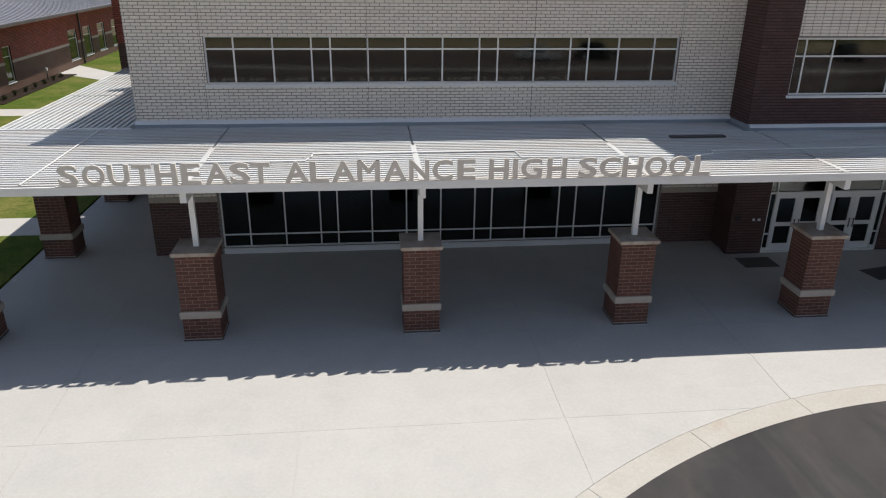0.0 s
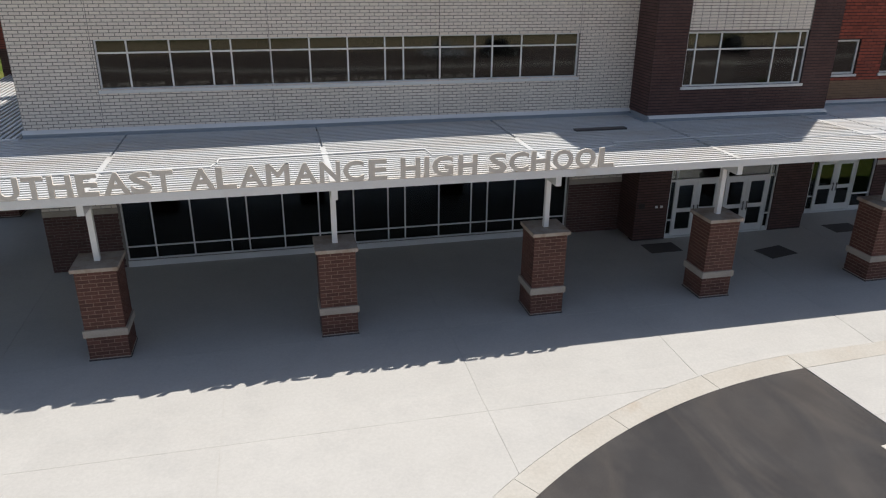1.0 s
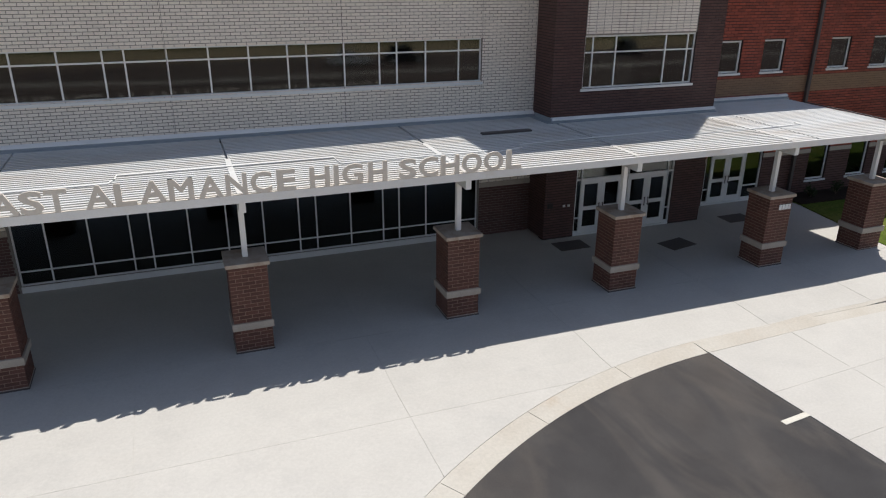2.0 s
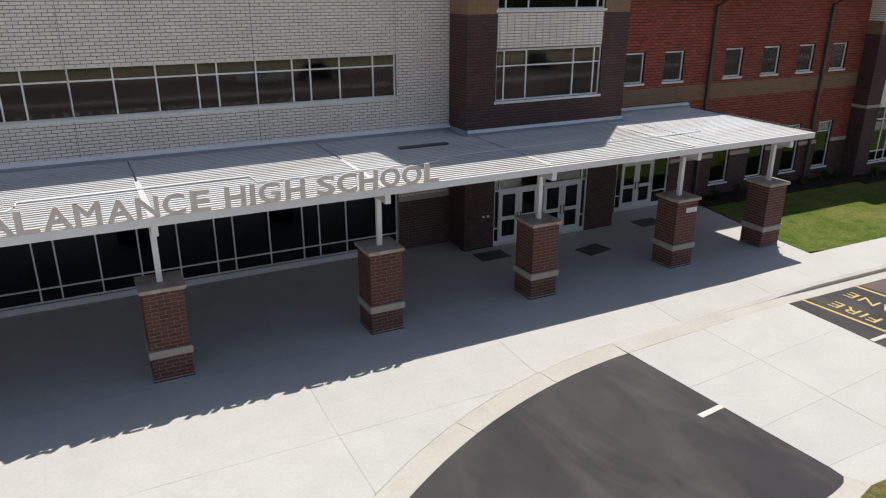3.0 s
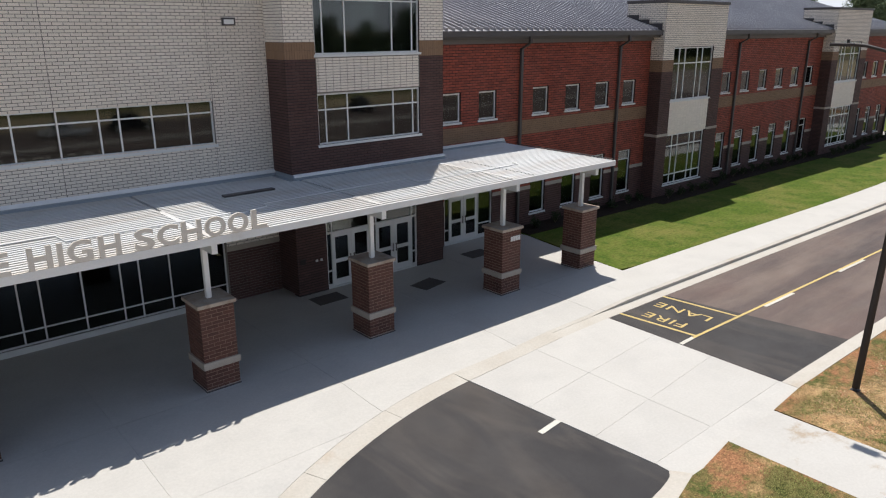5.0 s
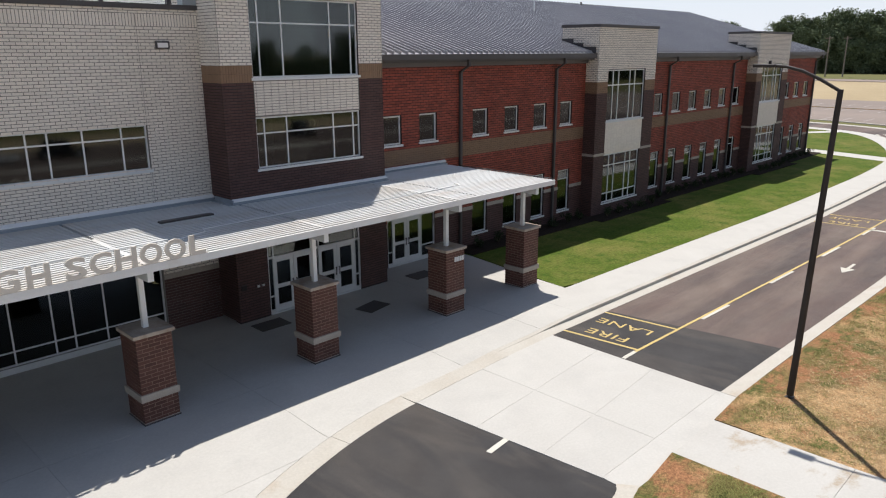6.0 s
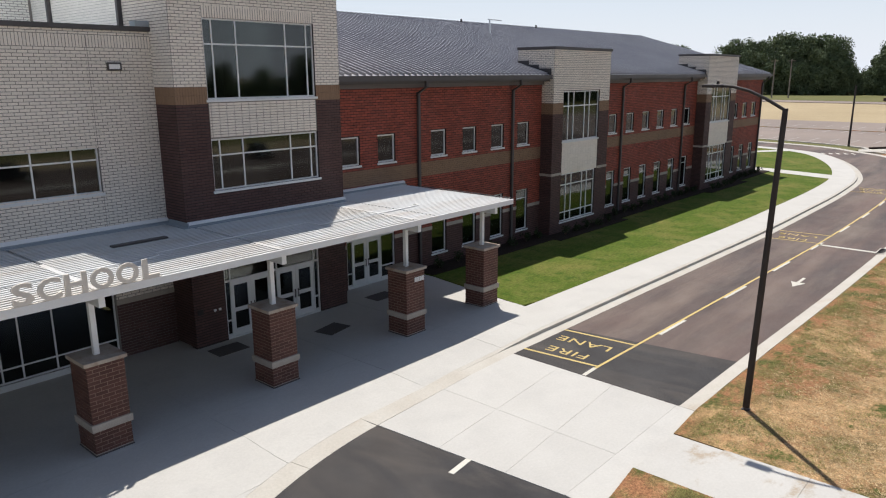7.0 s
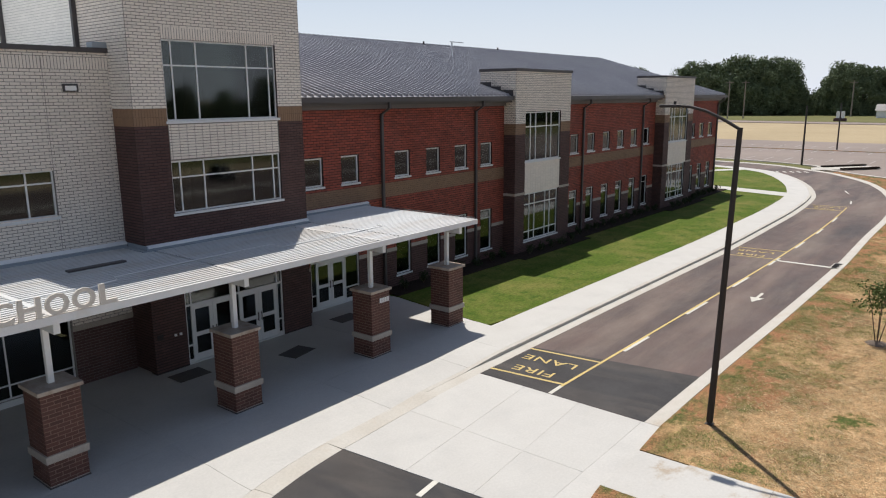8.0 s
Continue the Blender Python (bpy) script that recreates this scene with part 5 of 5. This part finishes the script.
def tree(high, wide, seed, conifer=False):
    random.seed(seed)
    ob = thing("tree", "dark green broad-leaved tree at the wood's edge", "tree", "trees beyond the field")
    bm = bmesh.new()
    tapered(bm, (0, 0, -0.3), (0.2, 0, high * 0.55), high * 0.022, high * 0.012)
    blobs = []
    for k in range(70):
        f = random.random()
        z = high * (0.06 + 0.84 * f)
        reach = wide * 0.5 * math.sqrt(max(0.05, 1 - ((f - 0.4) / 0.66) ** 2)) * (0.35 + 0.65 * random.random() ** 0.6)
        a = random.random() * 6.283
        p = (math.cos(a) * reach, math.sin(a) * reach, z)
        blobs.append((*p, high * (0.08 + 0.075 * random.random())))
        if k % 6 == 0:
            tapered(bm, (0.1, 0, z * 0.6), p, high * 0.008, high * 0.003, 5)
    part("trunk", bm, BARK, ob)
    link("crown", leaf_cloud(blobs, 230, high * 0.017), LEAF, ob)
    return ob


random.seed(5)
kinds = [tree(20, 19, 11), tree(23, 22, 12), tree(17, 21, 13), tree(26, 14, 14)]
WOOD = ((141, 22.7), (138, 24.4), (127, 20.8), (118, 23.4), (112, 26.0), (106, 24.0), (99, 26.3), (93, 28.0), (87, 27.5), (82, 27.7), (77, 23.5), (72, 26.1), (66, 13.0), (60, 12.0),
        (53, 18.5), (50, 24.0), (46, 23.3), (41, 22.4), (36, 21.5), (30, 21.4), (24, 22.0), (17, 23.0))
TALL = (20, 23, 17, 26)
spots = [(360 + 0.25 * (141 - y), y + random.uniform(-1, 1), h / TALL[(0, 1, 0, 3)[i % 4]], 0) for i, (y, h) in enumerate(WOOD)]
spots += [(382 + random.uniform(0, 10), 150 - 5.6 * k + random.uniform(-1, 1), random.uniform(0.4, 0.55), 0) for k in range(25)]
spots += [(-90 + 5.6 * k + random.uniform(-2, 2), -108 - 6 * (k % 2) - random.uniform(0, 8), random.uniform(0.46, 0.6), 1) for k in range(76)]
for i, (x, y, s, row) in enumerate(spots):
    src = kinds[(0, 1, 0, 3)[i % 4] if row == 0 and i > 3 else i % 4]
    m = pose(x, y, -0.2, 0, 0, 73 * i)
    o = src if i < 4 else copy_thing(src, m)
    o.matrix_basis = m @ Matrix.Diagonal((s, s, s, 1))

# young multi-stemmed tree on the dry grass
random.seed(21)
yt = thing("young_tree", "young multi-stemmed tree on dry grass", "tree", at=(30.9, -14.5, -0.03))
for k in range(4):
    a = 1.6 * k
    bm = bmesh.new()
    tapered(bm, (0.06 * math.cos(a), 0.06 * math.sin(a), 0), (0.3 * math.cos(a), 0.3 * math.sin(a), 1.3), 0.022, 0.014, 6)
    tapered(bm, (0.3 * math.cos(a), 0.3 * math.sin(a), 1.3), (0.5 * math.cos(a + 0.4), 0.5 * math.sin(a + 0.4), 2.1), 0.014, 0.006, 6)
    part("stem", bm, BARK, yt)
link("crown", leaf_cloud([(random.gauss(0, 0.3), random.gauss(0, 0.3), random.uniform(1.25, 2.3), 0.26) for _ in range(26)], 48, 0.05), YOUNG, yt)
bm = bmesh.new()
top = bm.verts.new((0, 0, 0.05))
rim = [bm.verts.new((0.45 * math.cos(k * 0.3142) * random.uniform(0.8, 1.1), 0.45 * math.sin(k * 0.3142) * random.uniform(0.8, 1.1), -0.04)) for k in range(20)]
for k in range(20):
    bm.faces.new((top, rim[k], rim[(k + 1) % 20]))
part("mulch_ring", bm, BARK, yt, "low ring of grey-brown mulch")


def shrub(seed):
    random.seed(seed)
    ob = thing("shrub", "small dark evergreen shrub in the mulch bed", "shrub", "shrubs along the wall")
    bm = bmesh.new()
    for k in range(5):
        tapered(bm, (0, 0, 0), (0.18 * math.cos(k * 1.26), 0.18 * math.sin(k * 1.26), 0.3), 0.014, 0.006, 5)
    part("stem", bm, BARK, ob)
    link("foliage", leaf_cloud([(random.gauss(0, 0.13), random.gauss(0, 0.13), random.uniform(0.15, 0.48), 0.16) for _ in range(9)], 26, 0.05), SHRUB, ob)
    return ob


bushes = [shrub(31), shrub(32)]
spots = [(x, 5.55) for x in (25.7, 27.2, 28.9, 30.3, 31.9, 33.4, 34.6)] + [(36.4 + 1.3 * k, 4.75) for k in range(5)] + [(44 + 1.35 * k, 5.5) for k in range(11)] + [(59.5 + 1.3 * k, 4.75) for k in range(5)] + [(66.8 + 1.3 * k, 5.5) for k in range(6)]
spots += [(-25.9, 35.5 + 1.7 * k) for k in range(7)]
for i, (x, y) in enumerate(spots):
    m = pose(x, y, 0.03, 0, 0, 57 * i) @ Matrix.Scale(0.7 if x < 0 else 1.0, 4)
    o = bushes[i] if i < 2 else copy_thing(bushes[i % 2], m)
    o.matrix_basis = m

sp = thing("standpipe", "small grey standpipe with white cap in the mulch bed", "standpipe", at=(-26.4, 44.3, 0.03))
bm = bmesh.new()
tapered(bm, (0, 0, -0.02), (0, 0, 0.75), 0.045, 0.045, 10)
part("pipe", bm, DARK_METAL, sp)
part("cap", soft_box(-0.08, 0.08, -0.08, 0.08, 0.74, 0.98, 0.03), WHITE_METAL, sp, "white cap")

# tufts over the dry grass
random.seed(77)
verts, faces, kinds_of = [], [], []
while len(faces) < 170000:
    x, y = random.uniform(17.2, 46), random.uniform(-22, -11.1)
    if y > -11.3 - 0.004 * (x - 19) or noise.noise((x * 0.7, y * 0.7, 3.1)) < random.uniform(-1.2, 0.35) or random.random() < 0.75 * (y + 14.5) / 3:
        continue
    for _ in range(3):
        a, l, w = random.random() * 6.283, random.uniform(0.04, 0.13), random.uniform(0.005, 0.011)
        i = len(verts)
        ox, oy = x + random.gauss(0, 0.05), y + random.gauss(0, 0.05)
        verts += [(ox - w * math.sin(a), oy + w * math.cos(a), -0.0705), (ox + w * math.sin(a), oy - w * math.cos(a), -0.068), (ox + l * math.cos(a), oy + l * math.sin(a), -0.066 + l * random.uniform(0.0, 0.36))]
        faces.append((i, i + 1, i + 2))
mesh = bpy.data.meshes.new("grass_tufts")
mesh.from_pydata(verts, [], faces)
tagged(link("grass_tufts", mesh, TUFT), "short dry straw-coloured grass blades", "grass", "", "stuff")

# green weeds in clumps near the kerbs
verts, faces = [], []
while len(faces) < 60000:
    if random.random() < 0.75:
        x, y = random.uniform(17.1, 48), random.uniform(-15.5, -10.9)
    else:
        x, y = random.uniform(11.0, 14.7), random.uniform(-15.0, -11.2)
    if 14.6 < x < 17.15 or y > (-11.12 if x > 15 else -11.35 + 0.16 * (x - 14)):
        continue
    if noise.noise((x * 0.55, y * 0.75, 8.3)) + 0.5 * noise.noise((x * 2.1, y * 2.1, 1.7)) < random.uniform(-0.1, 0.55) + 0.09 * max(0, -12.8 - y):
        continue
    for _ in range(4):
        a, l, w = random.random() * 6.283, random.uniform(0.03, 0.1), random.uniform(0.005, 0.01)
        i = len(verts)
        ox, oy = x + random.gauss(0, 0.04), y + random.gauss(0, 0.04)
        verts += [(ox - w * math.sin(a), oy + w * math.cos(a), -0.071), (ox + w * math.sin(a), oy - w * math.cos(a), -0.069), (ox + 0.6 * l * math.cos(a), oy + 0.6 * l * math.sin(a), -0.066 + l * random.uniform(0.15, 0.5))]
        faces.append((i, i + 1, i + 2))
mesh = bpy.data.meshes.new("weed_clumps")
mesh.from_pydata(verts, [], faces)
tagged(link("weed_clumps", mesh, WEED), "small green weed clumps in dry grass", "grass", "", "stuff")

# ---- far things ----
for x, y in ((313, 79), (316, 73.5), (360, 41)):
    p = thing("utility_pole", "weathered wooden utility pole with cross-arm", "utility pole", "poles along the far road", at=(x, y, -0.2))
    bm = bmesh.new()
    tapered(bm, (0, 0, 0), (0, 0, 15.5), 0.3, 0.2, 8)
    part("pole", bm, WOOD_POLE, p)
    part("cross_arm", boxes((-0.1, 0.1, -1.5, 1.5, 14.6, 14.85)), WOOD_POLE, p)
b = thing("roadside_sign", "small monument sign on a brick base", "sign", at=(297, 34, -0.2))
part("base", boxes((-0.5, 0.5, -2.1, 2.1, 0, 1.2)), DARK_BRICK, b)
part("panel", boxes((-0.3, 0.3, -1.35, 1.35, 1.2, 3.7)), WHITE_METAL, b)
h = thing("house", "small white house at the wood's edge", "house", at=(349, 25.5, -0.2))
part("wall", boxes((-3, 3, -4, 4, 0, 3)), WHITE_METAL, h)
bm = bmesh.new()
v = [bm.verts.new(p) for p in ((-3.5, -4.5, 3), (3.5, -4.5, 3), (3.5, 4.5, 3), (-3.5, 4.5, 3), (0, -4.5, 5.6), (0, 4.5, 5.6))]
for f in ((0, 1, 4), (2, 3, 5), (1, 2, 5, 4), (3, 0, 4, 5), (0, 3, 2, 1)):
    bm.faces.new([v[i] for i in f])
part("roof", bm, DARK_METAL, h)
flat("parking_median", [(136.2, -60), (136.9, -60), (144.2, 70), (143.5, 70)], -0.08, DRY, "dry planted strip across the parking lot", "planting bed")
lot_edge = smooth([(124, 80), (114, 20), (109, 5.2), (106.2, 2.6)])
strip("kerb", offset(lot_edge, 0.25), offset(lot_edge, -0.25), 0.0, 0.0, KERB, "pale kerb along the parking lot", "kerb")
lot_edge = smooth([(102.9, 0.9), (96.4, -6.4), (92.7, -14), (92.4, -45)])
strip("kerb", offset(lot_edge, 0.3), offset(lot_edge, -0.3), 0.0, 0.0, KERB, "pale kerb between parking lot and dry grass", "kerb")
flat("parking_verge", offset(SOUTH, -0.522)[67:] + [(123.6, 80), (113.7, 20), (108.7, 5.4), (105.9, 2.9)], -0.05, VERGE, "narrow grass verge at the parking lot", "lawn")
flat("parking_island", [(101.6, 2.6), (104.6, 3.3), (107.6, 2.4), (112.3, -1.8), (109.0, -4.2), (103.3, 0.8)], -0.03, KERB, "pale concrete entry to the parking lot", "kerb", 0.12)
for x0, y0, x1, y1, w in ((106.2, 2.3, 111.9, -1.9, 0.5), (103.9, -0.4, 108.7, -3.9, 0.45)):
    l = math.hypot(x1 - x0, y1 - y0)
    bm = soft_box(0, l, -w, w, 0, 0.22, 0.08)
    for v in bm.verts:
        v.co.y *= 0.55 + 0.45 * math.sin(math.pi * min(1, max(0, v.co.x / l)))
    o = tagged(part("island_bed", bm, SOIL), "low dark mulch bed at the parking lot entry", "planting bed")
    o.matrix_basis = pose(x0, y0, -0.029, 0, 0, math.degrees(math.atan2(y1 - y0, x1 - x0)))
for k in range(7):
    x, y = 97.1 + 0.42 * k, 7.3 - 0.75 * k
    marking("crossing_bar", [(x - 0.55, y - 0.3, x + 0.55, y + 0.3, 0.3)], WHITE_PAINT, "white painted crossing bar across the drive")["group"] = "bars of the far crossing"

# ---- the car park that the windows mirror ----
flat("south_meadow", [(-200, -66), (400, -66), (400, -180), (-200, -180)], -0.2, VERGE, "dull green meadow before the southern wood", "meadow", 0.1)
flat("car_park", [(-45, -24), (105, -24), (105, -52), (-45, -52)], -0.045, OLD_ASPHALT, "grey asphalt car park south of the drive", "parking lot", 0.2)
kerb_line = smooth([(-45, -43), (-20, -41), (-8, -38.6), (6, -37.2), (30, -38), (105, -39)])
strip("kerb", offset(kerb_line, 0.6), offset(kerb_line, -0.6), -0.02, -0.02, KERB, "pale concrete kerb through the car park", "kerb")
CAR_GLASS = glazing("car glass", (0.05, 0.055, 0.06))
RUBBER = paint("black tyre rubber", (0.018, 0.018, 0.018), None, 0.85, fine=40, grain=0.2, bump=0.1)


def car(colour, label, suv=False):
    """A parked car: shell, cabin, glass, lights and four wheels."""
    ob = thing("car", label, "car", "parked cars")
    body_paint = paint("car paint", colour, tuple(0.95 * c for c in colour), 0.25, 0.2, grain=0.02, bump=0)
    h, top = (0.95, 1.72) if suv else (0.82, 1.42)
    bm = soft_box(-2.25, 2.25, -0.9, 0.9, 0.28, h, 0.09)
    for v in bm.verts:
        if v.co.z > 0.6 and abs(v.co.x) > 2.0:
            v.co.z -= 0.1
            v.co.y *= 0.93
    part("body", bm, body_paint, ob)
    bm = boxes((-1.75 if suv else -1.35, 0.95, -0.8, 0.8, h - 0.02, top))
    for v in bm.verts:
        if v.co.z > h + 0.2:
            v.co.y *= 0.82
            v.co.x = v.co.x * 0.75 - (0.2 if suv else 0.1)
    part("cabin", bm, body_paint, ob)
    for y in (-1, 1):
        bm = boxes((-1.45 if suv else -1.1, 0.62, y * 0.77 - 0.01, y * 0.77 + 0.01, h + 0.05, top - 0.1))
        for v in bm.verts:
            if v.co.z > h + 0.2:
                v.co.y *= 0.89
                v.co.x = v.co.x * 0.8 - 0.12
        part("side_window", bm, CAR_GLASS, ob)
    for x in (-1.42, 1.4):
        for y in (-0.82, 0.82):
            for name, r, w, m in (("tyre", 0.34, 0.24, RUBBER), ("rim", 0.21, 0.255, FRAME)):
                bm = bmesh.new()
                bmesh.ops.create_cone(bm, cap_ends=True, segments=18, radius1=r, radius2=r, depth=w)
                bmesh.ops.rotate(bm, verts=bm.verts[:], cent=(0, 0, 0), matrix=Matrix.Rotation(radians(90), 3, "X"))
                bmesh.ops.translate(bm, verts=bm.verts[:], vec=(x, y, 0.34))
                if name == "tyre":
                    wheel = part("wheel", bm, m, ob)
                else:
                    part("rim", bm, m, wheel)
    for y in (-0.62, 0.62):
        part("headlight", soft_box(2.18, 2.27, y - 0.18, y + 0.18, 0.55, 0.7, 0.02), WHITE_METAL, ob)
    return ob


dark = car((0.012, 0.012, 0.014), "dark parked sport utility car", True)
pale = car((0.62, 0.62, 0.62), "white parked saloon car")
grey = car((0.16, 0.17, 0.18), "grey parked saloon car")
for i, (src, x, y, r) in enumerate(((pale, 16.8, -44, 10), (dark, 23.0, -44.5, 5), (dark, 50, -46, 100), (grey, 41, -45, 85), (pale, 62, -46, 92))):
    m = pose(x, y, -0.044, 0, 0, r)
    o = src if src.location.length == 0 else copy_thing(src, m)
    o.matrix_basis = m
bm = bmesh.new()
for k in range(46):
    for x0, x1 in ((116, 121.5), (134, 139.5), (147, 152.5)):
        y = -55 + 2.8 * k
        solid(bm, x0, x1, y - 0.07, y + 0.07, -0.139, -0.13)
tagged(part("stall_lines", bm, FADED), "faded white parking stall lines", "road marking", "", "stuff")

# ---- single bricks, last ----
for face, owner, rows, material in LATER:
    shared = {}
    for a, b, c, d in rows:
        key = (round(b - a, 3), round(d - c, 3))
        if key not in shared:
            f0 = Face(0, 0, *face.u, *face.n)
            shared[key] = brick_mesh("brick", f0, [(0, b - a, 0, d - c)])
        ob = link("brick", shared[key], material, owner)
        ob.location = face.at(a, 0, c)
for ob in PILLARS:
    shared = {}
    for fx, fy, ux, uy, nx, ny in ((0, 0, 1, 0, 0, -1), (CW, 0, 0, 1, 1, 0), (CW, CW, -1, 0, 0, 1), (0, CW, 0, -1, -1, 0)):
        f = Face(fx, fy, ux, uy, nx, ny)
        for z0, z1 in ((0.03, 0.68), (0.885, 2.475)):
            for a, b, c, d in courses(0.004, CW - 0.004, z0, z1, [], 0.331, 0.1035):
                key = (round(b - a, 3), round(d - c, 3), ux, uy)
                if key not in shared:
                    shared[key] = brick_mesh("brick", Face(0, 0, ux, uy, nx, ny), [(0, b - a, 0, d - c)], 0.004)
                o = link("brick", shared[key], PIER_BRICK, ob)
                o.location = f.at(a, -0.012, c)
